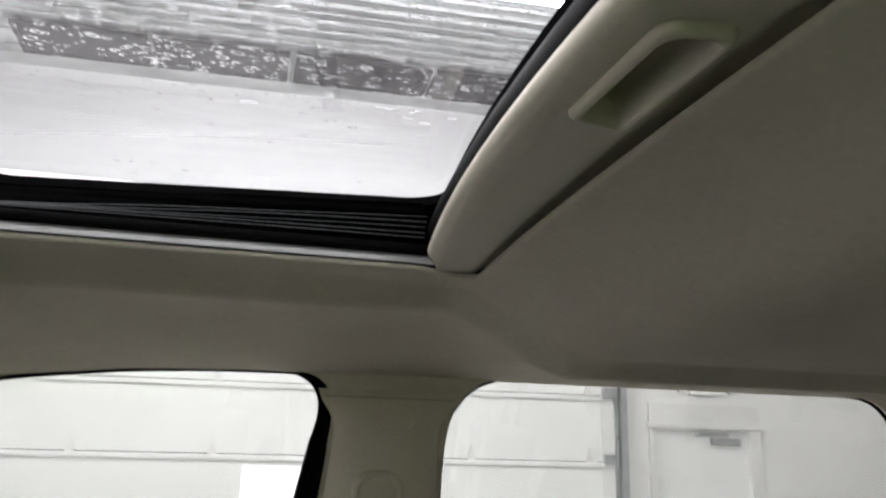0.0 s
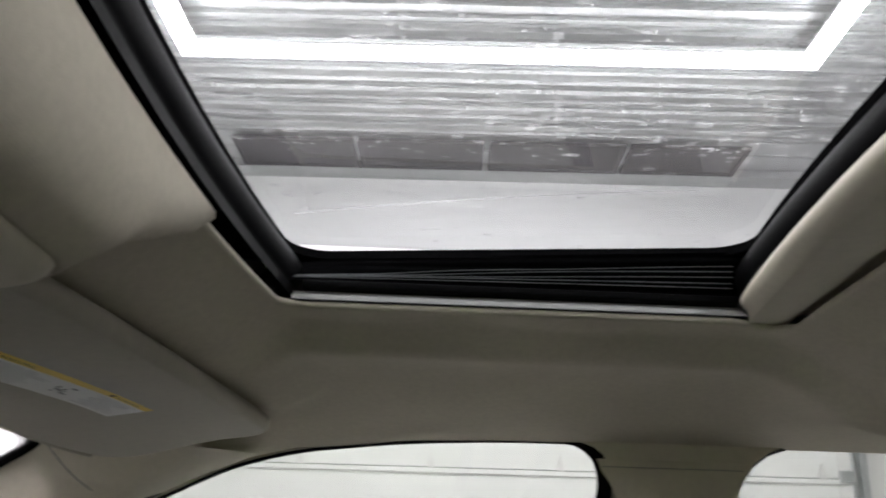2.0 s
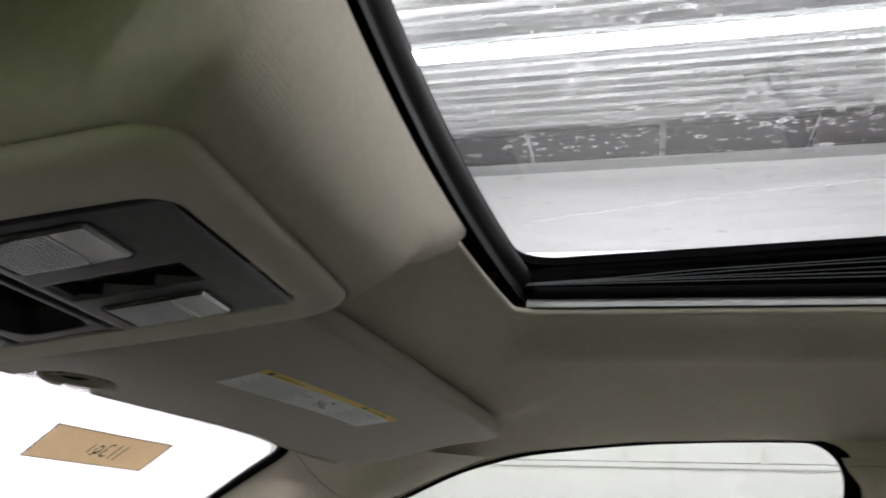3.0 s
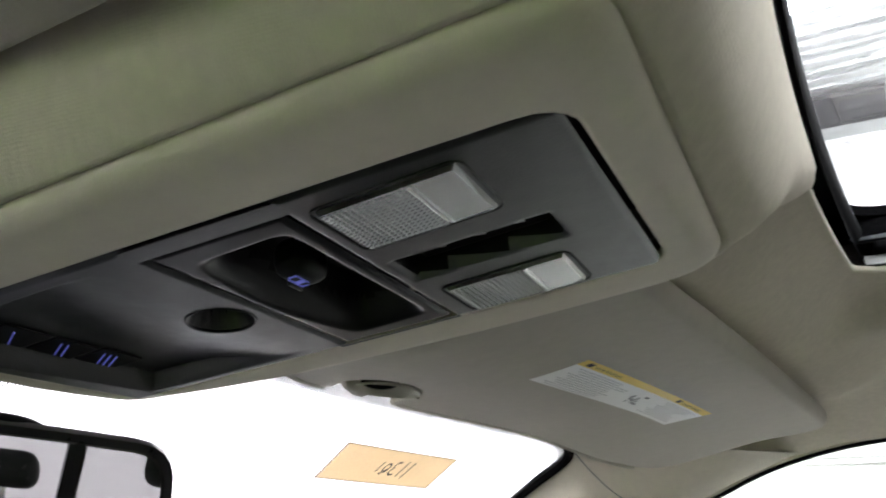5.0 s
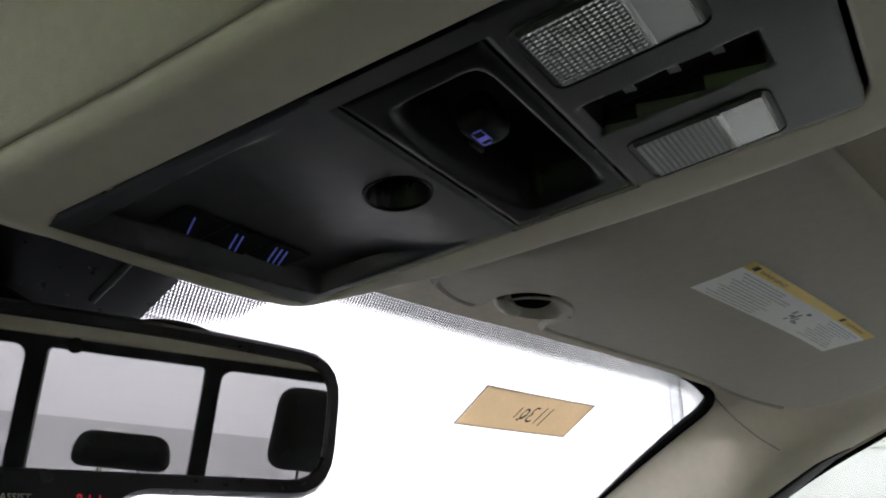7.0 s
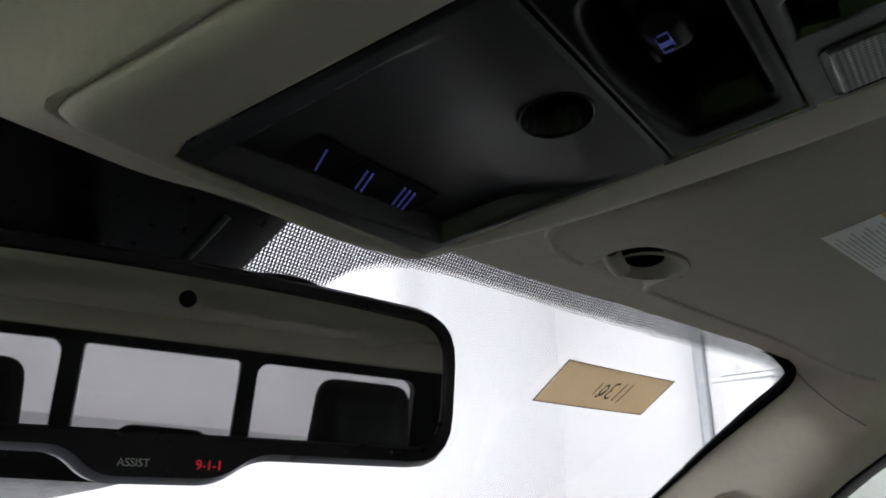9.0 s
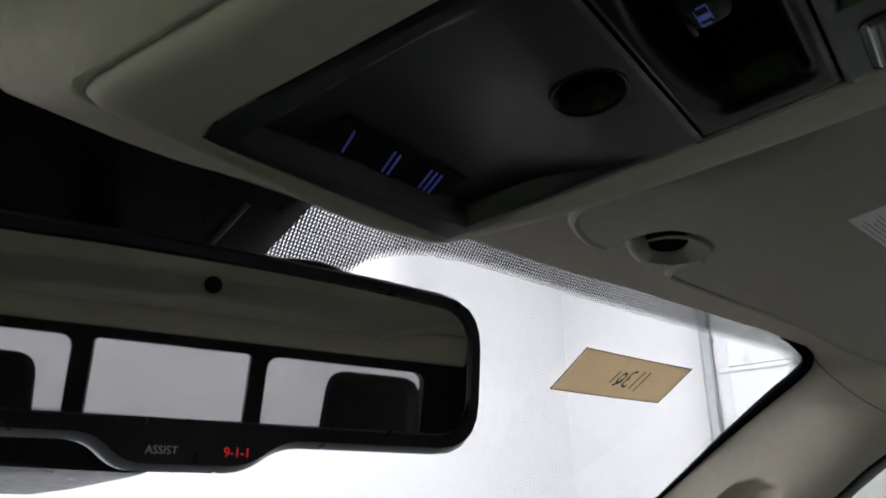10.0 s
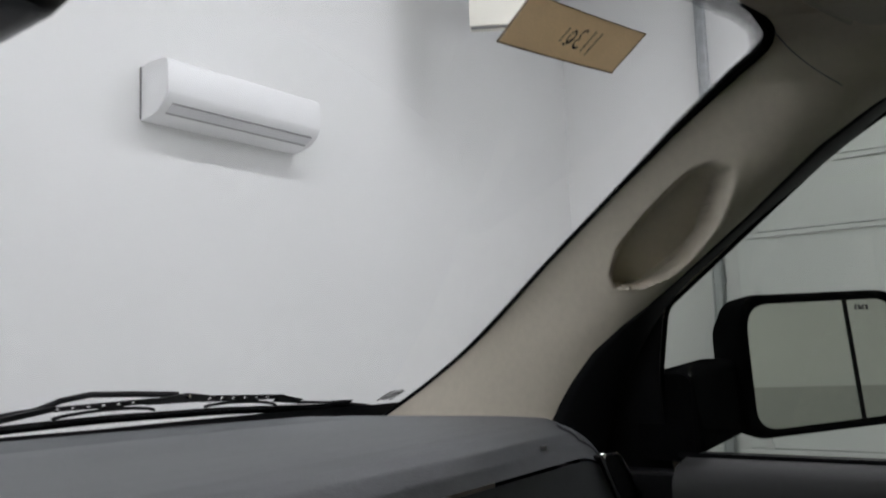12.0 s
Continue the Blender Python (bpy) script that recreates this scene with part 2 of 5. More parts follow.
def box(x0, x1, y0, y1, z0, z1, bm=None):
    bm = bm or bmesh.new()
    v = [bm.verts.new(p) for p in ((x0, y0, z0), (x1, y0, z0), (x1, y1, z0), (x0, y1, z0), (x0, y0, z1), (x1, y0, z1), (x1, y1, z1), (x0, y1, z1))]
    for f in ((0, 3, 2, 1), (4, 5, 6, 7), (0, 1, 5, 4), (1, 2, 6, 5), (2, 3, 7, 6), (3, 0, 4, 7)):
        bm.faces.new([v[i] for i in f])
    return bm


def placed(bm, m):
    bm.transform(m)
    return bm


def surface(fn, nu, nv, bm=None, closed_u=False):
    """A grid of fn(u, v), u and v from 0 to 1."""
    bm = bm or bmesh.new()
    cols = nu if closed_u else nu + 1
    g = [[bm.verts.new(fn(i / nu, j / nv)) for j in range(nv + 1)] for i in range(cols)]
    for i in range(nu):
        a, b = g[i], g[(i + 1) % cols]
        for j in range(nv):
            bm.faces.new((a[j], b[j], b[j + 1], a[j + 1]))
    return bm


def loft(rings, cap_first=False, cap_last=False, bm=None):
    """Closed rings of the same number of points, joined one to the next."""
    bm = bm or bmesh.new()
    vs = [[bm.verts.new(p) for p in r] for r in rings]
    n = len(vs[0])
    for a, b in zip(vs, vs[1:]):
        for i in range(n):
            bm.faces.new((a[i], a[(i + 1) % n], b[(i + 1) % n], b[i]))
    if cap_first:
        bm.faces.new(vs[0][::-1])
    if cap_last:
        bm.faces.new(vs[-1])
    return bm


def rounded(x0, x1, y0, y1, r, n=6):
    """Points round a rectangle with rounded corners, anticlockwise."""
    r = min(r, (x1 - x0) / 2 - 1e-5, (y1 - y0) / 2 - 1e-5)
    pts = []
    for cx, cy, a0 in ((x1 - r, y1 - r, 0), (x0 + r, y1 - r, 90), (x0 + r, y0 + r, 180), (x1 - r, y0 + r, 270)):
        for k in range(n + 1):
            a = radians(a0 + 90 * k / n)
            pts.append((cx + r * math.cos(a), cy + r * math.sin(a)))
    return pts


def soft_corners(pts, r, n=5):
    """Rounds the corners of a polygon of (x, y) points."""
    out = []
    m = len(pts)
    for i in range(m):
        p, a, b = Vector(pts[i]), Vector(pts[i - 1]), Vector(pts[(i + 1) % m])
        rr = r[i] if isinstance(r, (list, tuple)) else r
        da, db = (a - p), (b - p)
        k = min(rr, da.length * 0.45, db.length * 0.45)
        pa, pb = p + da.normalized() * k, p + db.normalized() * k
        for j in range(n + 1):
            t = j / n
            out.append(tuple((1 - t) ** 2 * pa + 2 * t * (1 - t) * p + t * t * pb))
    return out


def dense(pts, step=0.03):
    """Splits the long sides of an outline."""
    out = []
    for i, p in enumerate(pts):
        q = pts[(i + 1) % len(pts)]
        n = max(1, int(math.dist(p, q) / step))
        out += [(p[0] + (q[0] - p[0]) * k / n, p[1] + (q[1] - p[1]) * k / n) for k in range(n)]
    return out


def pillow(outline, z_of, thick, edge, up=1, steps=4):
    """A padded slab over an (x, y) outline: its edge rolls over by a quarter circle above and below."""
    n = len(outline)
    area = sum(outline[i - 1][0] * outline[i][1] - outline[i][0] * outline[i - 1][1] for i in range(n))
    turn = 1 if area > 0 else -1
    nrm = []
    for i in range(n):
        t = (Vector(outline[(i + 1) % n]) - Vector(outline[i - 1])).normalized()
        nrm.append(Vector((-t.y, t.x)) * turn)
    rings = []
    for s in range(2 * steps + 1):
        a = math.pi * s / (2 * steps)
        off, h = edge * (1 - math.sin(a)), -math.cos(a) * thick / 2
        rings.append([(outline[i][0] + nrm[i].x * off, outline[i][1] + nrm[i].y * off, h) for i in range(n)])
    rings = [[(x, y, z_of(x, y) + h) for x, y, h in r] for r in rings]
    bm = loft(rings)
    # the flat faces follow z_of too
    for ring, h in ((rings[0], -thick / 2), (rings[-1], thick / 2)):
        loop = [Vector(p[:2]) for p in ring]
        xs, ys = [p.x for p in loop], [p.y for p in loop]
        grid = [Vector((min(xs) + 0.02 * i, min(ys) + 0.02 * j)) for i in range(1, int((max(xs) - min(xs)) / 0.02) + 1) for j in range(1, int((max(ys) - min(ys)) / 0.02) + 1)]
        out = geometry.delaunay_2d_cdt(loop + grid, [(i, (i + 1) % n) for i in range(n)], [], 1, 1e-6)
        vs = [bm.verts.new((p.x, p.y, z_of(p.x, p.y) + h)) for p in out[0]]
        for f in out[2]:
            bm.faces.new([vs[i] for i in f])
    bmesh.ops.remove_doubles(bm, verts=bm.verts[:], dist=1e-5)
    bmesh.ops.delete(bm, geom=[v for v in bm.verts if not v.link_faces], context="VERTS")
    return bm


def tube(points, r, n=8, bm=None, closed=False, taper=None):
    """A round bar along points."""
    bm = bm or bmesh.new()
    pts = [Vector(p) for p in points]
    rings = []
    m = len(pts)
    for i, p in enumerate(pts):
        a = pts[i - 1] if (i or closed) else p
        b = pts[(i + 1) % m] if (i < m - 1 or closed) else p
        t = (b - a).normalized()
        u = t.orthogonal() if abs(t.z) > 0.95 else t.cross(Vector((0, 0, 1)))
        u.normalize()
        w = t.cross(u)
        rr = r * (taper(i / max(1, m - 1)) if taper else 1)
        rings.append([p + (u * math.cos(2 * math.pi * k / n) + w * math.sin(2 * math.pi * k / n)) * rr for k in range(n)])
    if closed:
        rings.append(rings[0])
        vs = [[bm.verts.new(q) for q in g] for g in rings[:-1]]
        for i in range(m):
            a, b = vs[i], vs[(i + 1) % m]
            for k in range(n):
                bm.faces.new((a[k], a[(k + 1) % n], b[(k + 1) % n], b[k]))
        return bm
    return loft(rings, True, True, bm)


def smooth(a, b, x):
    t = min(1.0, max(0.0, (x - a) / (b - a)))
    return t * t * (3 - 2 * t)


def table(rows, x):
    """Smooth lookup in rows of (x, y)."""
    if x <= rows[0][0]:
        return rows[0][1]
    for (a, p), (b, q) in zip(rows, rows[1:]):
        if x <= b:
            return p + (q - p) * (x - a) / (b - a)
    return rows[-1][1]


def along(rows, t):
    k = t * (len(rows) - 1)
    i = min(int(k), len(rows) - 2)
    f = k - i
    p = [Vector(rows[max(0, min(len(rows) - 1, j))]) for j in (i - 1, i, i + 1, i + 2)]
    return 0.5 * ((2 * p[1]) + (p[2] - p[0]) * f + (2 * p[0] - 5 * p[1] + 4 * p[2] - p[3]) * f * f + (3 * p[1] - p[0] - 3 * p[2] + p[3]) * f ** 3)


def plate_with_holes(outer, holes, place, depth):
    """A flat plate with holes in (u, v), put into the world by place(u, v, w), w from 0 to depth."""
    bm = bmesh.new()
    edges, loops = [], []
    for loop in [outer] + holes:
        vs = [bm.verts.new((u, v, 0)) for u, v in loop]
        loops.append(vs)
        edges += [bm.edges.new((vs[i], vs[(i + 1) % len(vs)])) for i in range(len(vs))]
    bmesh.ops.triangle_fill(bm, use_beauty=True, edges=edges)
    faces = list(bm.faces)
    ext = bmesh.ops.extrude_face_region(bm, geom=faces)
    for v in [g for g in ext["geom"] if isinstance(g, bmesh.types.BMVert)]:
        v.co.z = depth
    for v in bm.verts:
        v.co = place(*v.co)
    return bm


# ---- garage ----
GROUND, CEIL = 0.0, 5.36
WX0, WX1, WY0, WY1 = -7.5, 7.75, -9.0, 4.0


def garage():
    part("floor", box(WX0 - 0.3, WX1 + 0.3, WY0 - 0.3, WY1 + 0.3, GROUND - 0.2, GROUND), CONCRETE, label="damp light grey concrete workshop floor", category="floor", kind="structure")
    gd = (-4.1, 2.38, 3.66)
    holes = [[(gd[0], GROUND + 0.002), (gd[1], GROUND + 0.002), (gd[1], gd[2]), (gd[0], gd[2])],
             [(-5.62, GROUND + 0.002), (-4.54, GROUND + 0.002), (-4.54, 2.13), (-5.62, 2.13)]]
    part("wall_east", plate_with_holes([(WY0, GROUND), (WY1, GROUND), (WY1, CEIL), (WY0, CEIL)], holes, lambda u, v, w: (WX1 + w, u, v), 0.2), WHITE,
         label="smooth white painted workshop wall with door openings", category="wall", kind="structure", smooth=0)
    part("wall_north", box(WX0, WX1, WY1, WY1 + 0.2, GROUND, CEIL), WHITE, label="plain white painted workshop wall ahead of the truck", category="wall", kind="structure", smooth=0)
    part("wall_west", box(WX0 - 0.2, WX0, WY0, WY1, GROUND, CEIL), WHITE, label="plain white painted workshop wall", category="wall", kind="structure", smooth=0)
    bm = box(WX0, WX1, WY0 - 0.2, WY0, GROUND, CEIL)
    for k in range(25):
        z = GROUND + 0.2 + 0.2 * k
        box(WX0 + 0.02, WX1 - 0.02, WY0, WY0 + 0.012, z, z + 0.17, bm)
    part("trim", box(WX0 + 0.01, WX1 - 0.01, WY0 + 0.013, WY0 + 0.03, GROUND, 0.92), WAINSCOT, label="grey painted lower band of the workshop wall", category="trim", kind="structure", smooth=0)
    part("wall_south", bm, WHITE, label="white ribbed workshop wall behind the truck", category="wall", kind="structure", smooth=0)
    # ribbed deck; the ribs run along the truck
    bm = box(WX0 - 0.2, WX1 + 0.2, WY0 - 0.2, WY1 + 0.2, CEIL + 0.06, CEIL + 0.2)
    x = WX0
    while x < WX1 - 0.3:
        box(x, x + 0.20, WY0, WY1, CEIL + 0.052, CEIL + 0.07, bm)
        x += 0.30
    ribs = bmesh.new()
    for k in range(95):
        xr = WX0 + 0.19 + 0.15 * k
        w, h = 0.007 + 0.005 * (k % 2), 0.006 + 0.005 * ((k * 7) % 3)
        box(xr, xr + w, WY0, WY1, CEIL + 0.028 - h, CEIL + 0.065, ribs)
    part("trim", ribs, LITRIB, label="thin standing ribs of the roof deck, lightened as if lit", category="trim", kind="structure", smooth=0)
    part("ceiling", bm, DECK, label="grey ribbed metal roof deck", category="ceiling", kind="structure", smooth=0)
    part("trim", box(7.5, WX1, WY0, WY1, CEIL - 0.03, CEIL + 0.05), DECK, label="grey metal closing strip along the wall head", category="trim", kind="structure", smooth=0)
    for y0, y1 in ((0.58, 1.66), (-0.66, 0.48), (-2.00, -0.78), (-3.16, -2.10)):
        t = thing("ceiling_vent", "dark recessed rectangular ceiling vent beside the wall", "vent", "ceiling vents", at=(7.2, (y0 + y1) / 2, CEIL - 0.01))
        part("panel", box(6.92, 7.44, y0, y1, CEIL - 0.03, CEIL - 0.02), DARKDECK, t, smooth=0)
        part("frame", plate_with_holes([(6.89, y0 - 0.03), (7.47, y0 - 0.03), (7.47, y1 + 0.03), (6.89, y1 + 0.03)], [[(6.93, y0 + 0.01), (7.43, y0 + 0.01), (7.43, y1 - 0.01), (6.93, y1 - 0.01)]],
             lambda u, v, w: (u, v, CEIL - 0.04 + w), 0.04), DARKDECK, t, "dark frame", smooth=0)
    # rectangular frame of light tubes
    led = thing("ceiling_light", "large rectangular white frame of bright led tubes under the ceiling", "light", at=(0.2, -0.9, 5.2))
    x0, x1, y0, y1, w = -4.9, 5.27, -3.12, 1.66, 0.135
    for a in ((x0, x1, y0, y0 + w), (x0, x1, y1 - w, y1), (x0, x0 + w, y0 + w, y1 - w), (x1 - w, x1, y0 + w, y1 - w)):
        part("led_tube", box(*a, 5.185, 5.22), LEDLIGHT, led, "glowing white led tube", smooth=0)
        part("housing", box(*a, 5.22, 5.25), APPLIANCE, led, "white aluminium tube housing", smooth=0)
    for x in (x0 + 0.4, x1 - 0.4):
        for y in (y0 + 0.08, y1 - 0.08):
            part("hanger", tube([(x, y, 5.25), (x, y, CEIL + 0.05)], 0.006), STEEL, led)


def sectional_door():
    """Sectional door of long white panels with hinges and a side track."""
    d = thing("garage_door", "closed white sectional garage door with horizontal steel panels", "garage door", at=(7.72, -1.2, GROUND))
    seams = [GROUND + 0.003, 0.51, 1.15, 1.79, 2.43, 3.04, 3.66]
    for a, b in zip(seams, seams[1:]):
        holes = []
        if a == 1.15:
            holes = [rounded(-1.45, -0.54, 1.30, 1.69, 0.03, 3)]
        p = part("panel", plate_with_holes([(-4.1, a + 0.006), (2.38, a + 0.006), (2.38, b - 0.004), (-4.1, b - 0.004)], holes, lambda u, v, w: (7.66 + w, u, v), 0.05), DOORWHITE, d, smooth=0)
        part("rail", box(7.635, 7.662, -4.08, 2.36, b - 0.05, b - 0.008), DOORWHITE, p, "folded white panel edge", smooth=0, bevel=0.006)
        if holes:
            part("pane", box(7.68, 7.69, -1.46, -0.53, 1.29, 1.70), SKYPANE, p, "bright daylit door window")
        if 0.5 < a < 3.3:
            y = 2.09
            while y > -3.95:
                h = box(7.625, 7.637, y - 0.035, y + 0.035, a - 0.005, a + 0.05)
                box(7.615, 7.64, y - 0.02, y + 0.02, a + 0.05, a + 0.09, h)
                box(7.622, 7.64, y - 0.008, y + 0.008, a + 0.09, a + 0.13, h)
                part("hinge", h, FRAMEGREY, d, "small pale grey steel hinge", smooth=0)
                y -= 1.18
            part("roller_bracket", box(7.6, 7.64, -4.08, -3.96, a - 0.03, a + 0.07), STEEL, d, smooth=0, bevel=0.004)
    for y0, y1 in ((-4.1, -3.96), (2.26, 2.38)):
        part("end_stile", box(7.652, 7.658, y0, y1, GROUND + 0.01, 3.64), FRAMEGREY, d, smooth=0)
    for y in (-4.16, 2.43):
        t = thing("door_track", "vertical galvanised steel garage door track on the wall", "track", "garage door tracks", at=(7.6, y, GROUND))
        bm = box(7.56, 7.57, y - 0.03, y + 0.03, GROUND, 5.1)
        box(7.57, 7.63, y - 0.035, y - 0.025, GROUND, 5.1, bm)
        box(7.57, 7.63, y + 0.025, y + 0.035, GROUND, 5.1, bm)
        part("channel", bm, STEEL, t, smooth=0)
        part("angle", box(7.63, 7.75, y + 0.06, y + 0.075, GROUND, 5.1), STEEL, t, smooth=0)
        for z in (0.7, 2.0, 3.3):
            part("bracket", box(7.62, 7.75, y - 0.02, y + 0.06, z, z + 0.05), STEEL, t, smooth=0)


def walk_door():
    d = thing("door_1", "closed white steel door in a grey frame", "door", kind="structure", at=(7.72, -5.08, GROUND))
    part("leaf", box(7.76, 7.80, -5.60, -4.56, GROUND + 0.01, 2.12), DOORWHITE, d, smooth=0, bevel=0.003)
    fr = plate_with_holes([(-5.72, GROUND), (-4.49, GROUND), (-4.49, 2.38), (-5.72, 2.38)], [[(-5.60, GROUND + 0.002), (-4.56, GROUND + 0.002), (-4.56, 2.12), (-5.60, 2.12)]], lambda u, v, w: (7.70 + w, u, v), 0.06)
    part("door_frame", fr, FRAMEGREY, d, "grey painted steel frame", smooth=0)
    part("ledge", box(7.68, 7.72, -5.75, -4.46, 2.14, 2.19), FRAMEGREY, d, smooth=0, bevel=0.004)
    c = part("door_closer", box(7.70, 7.76, -5.50, -5.18, 1.98, 2.05), STEEL, d, "grey hydraulic door closer", smooth=0, bevel=0.012)
    part("arm", box(7.64, 7.66, -5.34, -5.02, 2.08, 2.10), STEEL, c, smooth=0)
    part("arm", placed(box(-0.17, 0.17, -0.01, 0.01, -0.01, 0.01), Matrix.Translation((7.66, -5.15, 2.07)) @ Matrix.Rotation(radians(80), 4, "Z")), STEEL, c, smooth=0)
    e = thing("exit_sign", "white box exit sign with red letters above the door", "sign", at=(7.7, -5.15, 2.48))
    part("box", box(7.69, 7.75, -5.35, -4.95, 2.48, 2.65), APPLIANCE, e, smooth=0, bevel=0.01)
    cu = bpy.data.curves.new("letters", "FONT")
    cu.body, cu.size, cu.extrude, cu.align_x, cu.align_y = "EXIT", 0.155, 0.002, "CENTER", "CENTER"
    tx = new("letters_draft", cu)
    me = bpy.data.meshes.new_from_object(tx)
    bpy.data.objects.remove(tx)
    bm = bmesh.new()
    bm.from_mesh(me)
    placed(bm, Matrix.Translation((7.687, -5.15, 2.565)) @ Matrix.Rotation(radians(-90), 4, "Z") @ Matrix.Rotation(radians(90), 4, "X"))
    part("letters", bm, EXITRED, e, "lit red capital letters", smooth=0)
    for y in (-4.87, -5.43):
        part("lamp_head", box(7.69, 7.75, y - 0.04, y + 0.04, 2.50, 2.57), APPLIANCE, e, smooth=0, bevel=0.015)


def air_units():
    a = thing("air_conditioner", "white wall-mounted split air conditioner with louvred underside", "air conditioner", at=(3.2, 4.0, 2.83))
    prof = [(4.0, 3.150), (3.90, 3.166), (3.775, 3.158), (3.752, 3.145), (3.742, 3.115), (3.738, 2.962), (3.744, 2.944), (3.775, 2.899), (3.832, 2.860), (3.91, 2.838), (4.0, 2.83)]
    bm = loft([[(x, y, z) for y, z in prof] for x in (2.61, 3.80)], True, True)
    part("casing", bm, APPLIANCE, a, bevel=0.006, smooth=30)
    part("back_plate", box(2.606, 3.796, 3.988, 4.0, 2.84, 3.148), GREYINK, a, "dark gap of the mounting plate", smooth=0)
    for y, z in ((3.7735, 2.899), (3.8335, 2.857)):
        part("louvre", placed(box(-0.54, 0.54, -0.0055, 0.0055, -0.004, 0.004), Matrix.Translation((3.205, y, z)) @ Matrix.Rotation(radians(-36), 4, "X")), PALEINK, a, "grey air slot", smooth=0)
    part("flap", placed(box(-0.54, 0.54, -0.029, 0.029, -0.006, 0.006), Matrix.Translation((3.205, 3.8035, 2.8785)) @ Matrix.Rotation(radians(-34.5), 4, "X")), FLAPGREY, a, "pale grey closed air flap", smooth=0)
    # heater box turned towards the bay, braced to the corner
    u = thing("unit_heater", "cream enamel unit heater with louvred grille hung high in the corner", "heater", at=(5.05, 3.1, 3.87))
    H = Matrix(((0.532, 0.847, 0, 5.043), (-0.847, 0.532, 0, 3.098), (0, 0, 1, 0), (0, 0, 0, 1)))

    def hb(name, x0, x1, y0, y1, z0, z1, mat, label="", bevel=0.0, turn=0.0):
        bm = box(x0, x1, y0, y1, z0, z1) if not turn else placed(box(x0, x1, y0, y1, z0, z1), Matrix.Translation((0, (y0 + y1) / 2, (z0 + z1) / 2)) @ Matrix.Rotation(radians(turn), 4, "X") @ Matrix.Translation((0, -(y0 + y1) / 2, -(z0 + z1) / 2)))
        return part(name, placed(bm, H), mat, u, label, smooth=0, bevel=bevel)
    hb("casing", -0.21, 0.27, 0.012, 0.14, 3.890, 4.282, CREAM, "cream enamel lower casing", 0.008)
    hb("lip", -0.216, 0.276, -0.012, 0.14, 4.284, 4.340, APPLIANCE, "white folded lip under the grille", 0.006)
    hb("back", -0.21, 0.27, 0.06, 0.14, 4.342, 4.78, CREAM, "cream upper casing")
    hb("side_box", 0.272, 0.33, 0.03, 0.12, 4.165, 4.45, APPLIANCE, "pale control box", 0.006)
    for x0, x1 in ((-0.21, -0.185), (0.245, 0.27)):
        hb("grille_frame", x0, x1, 0.0, 0.058, 4.342, 4.78, CREAM)
    hb("grille_frame", -0.183, 0.243, 0.0, 0.058, 4.755, 4.78, CREAM)
    hb("grille_back", -0.183, 0.243, 0.05, 0.058, 4.344, 4.753, BLACK, "dark grille opening")
    for k in range(8):
        hb("louvre", -0.183, 0.243, 0.005, 0.045, 4.375 + 0.050 * k, 4.378 + 0.050 * k, STEEL, turn=35)
    for k in range(8):
        hb("fin", -0.135 + 0.052 * k, -0.132 + 0.052 * k, 0.0, 0.012, 4.344, 4.753, STEEL)
    part("pipe", placed(tube([(-0.20, 0.02, 3.880), (0.10, 0.02, 3.878), (0.19, 0.02, 3.890), (0.25, 0.0, 3.935), (0.275, 0.0, 4.00), (0.285, 0.03, 4.06)], 0.012), H), GREYINK, u, "bent dark supply pipe")
    for x in (-0.15, 0.2):
        part("hanger", placed(tube([(x, 0.10, 4.77), (x, 0.10, CEIL + 0.04)], 0.008), H), STEEL, u, "threaded steel hanger")
    hb("bracket", -0.05, 0.05, 0.14, 1.3, 4.55, 4.60, STEEL)


garage()
sectional_door()
walk_door()
air_units()


# ---- cab shell ----
BASE = Matrix()


def ws_y(x, z):
    """The windshield's inner face."""
    return 0.2104 - 0.3347 * x * x - 1.65 * (z - 1.75)


SIDE = [(0.40, 1.869), (0.43, 1.868), (0.452, 1.8665), (0.462, 1.8635), (0.472, 1.858), (0.484, 1.8495), (0.495, 1.8455), (0.507, 1.8445), (0.54, 1.8480), (0.57, 1.8490), (0.60, 1.8465), (0.64, 1.8390), (0.68, 1.829), (0.72, 1.821), (0.77, 1.814), (0.81, 1.812)]
WINTOP = [(-0.70, 1.803), (-0.55, 1.8015), (-0.43, 1.797), (-0.29, 1.782), (-0.23, 1.767), (-0.17, 1.743), (-0.11, 1.711), (0.0, 1.651)]
FRONT = [(-0.32, 1.872), (-0.28, 1.867), (-0.2, 1.853), (-0.1, 1.834), (0.0, 1.820), (0.05, 1.815), (0.15, 1.808)]


HEADER = [(0.0, 1.8045), (0.40, 1.8045), (0.50, 1.8020), (0.60, 1.7975), (0.69, 1.7900), (0.80, 1.780)]


def visor_z(x, y):
    return 1.782 + 0.030 * smooth(-0.08, -0.24, y) * (1 - 0.5 * min(1.0, max(0.0, (abs(x) - 0.2) / 0.4))) - 0.018 * smooth(0.42, 0.70, abs(x)) * smooth(-0.27, -0.06, y)


VISOR_REAR = [(0.10, -0.20), (0.20, -0.218), (0.34, -0.241), (0.46, -0.259), (0.64, -0.284), (0.70, -0.27)]


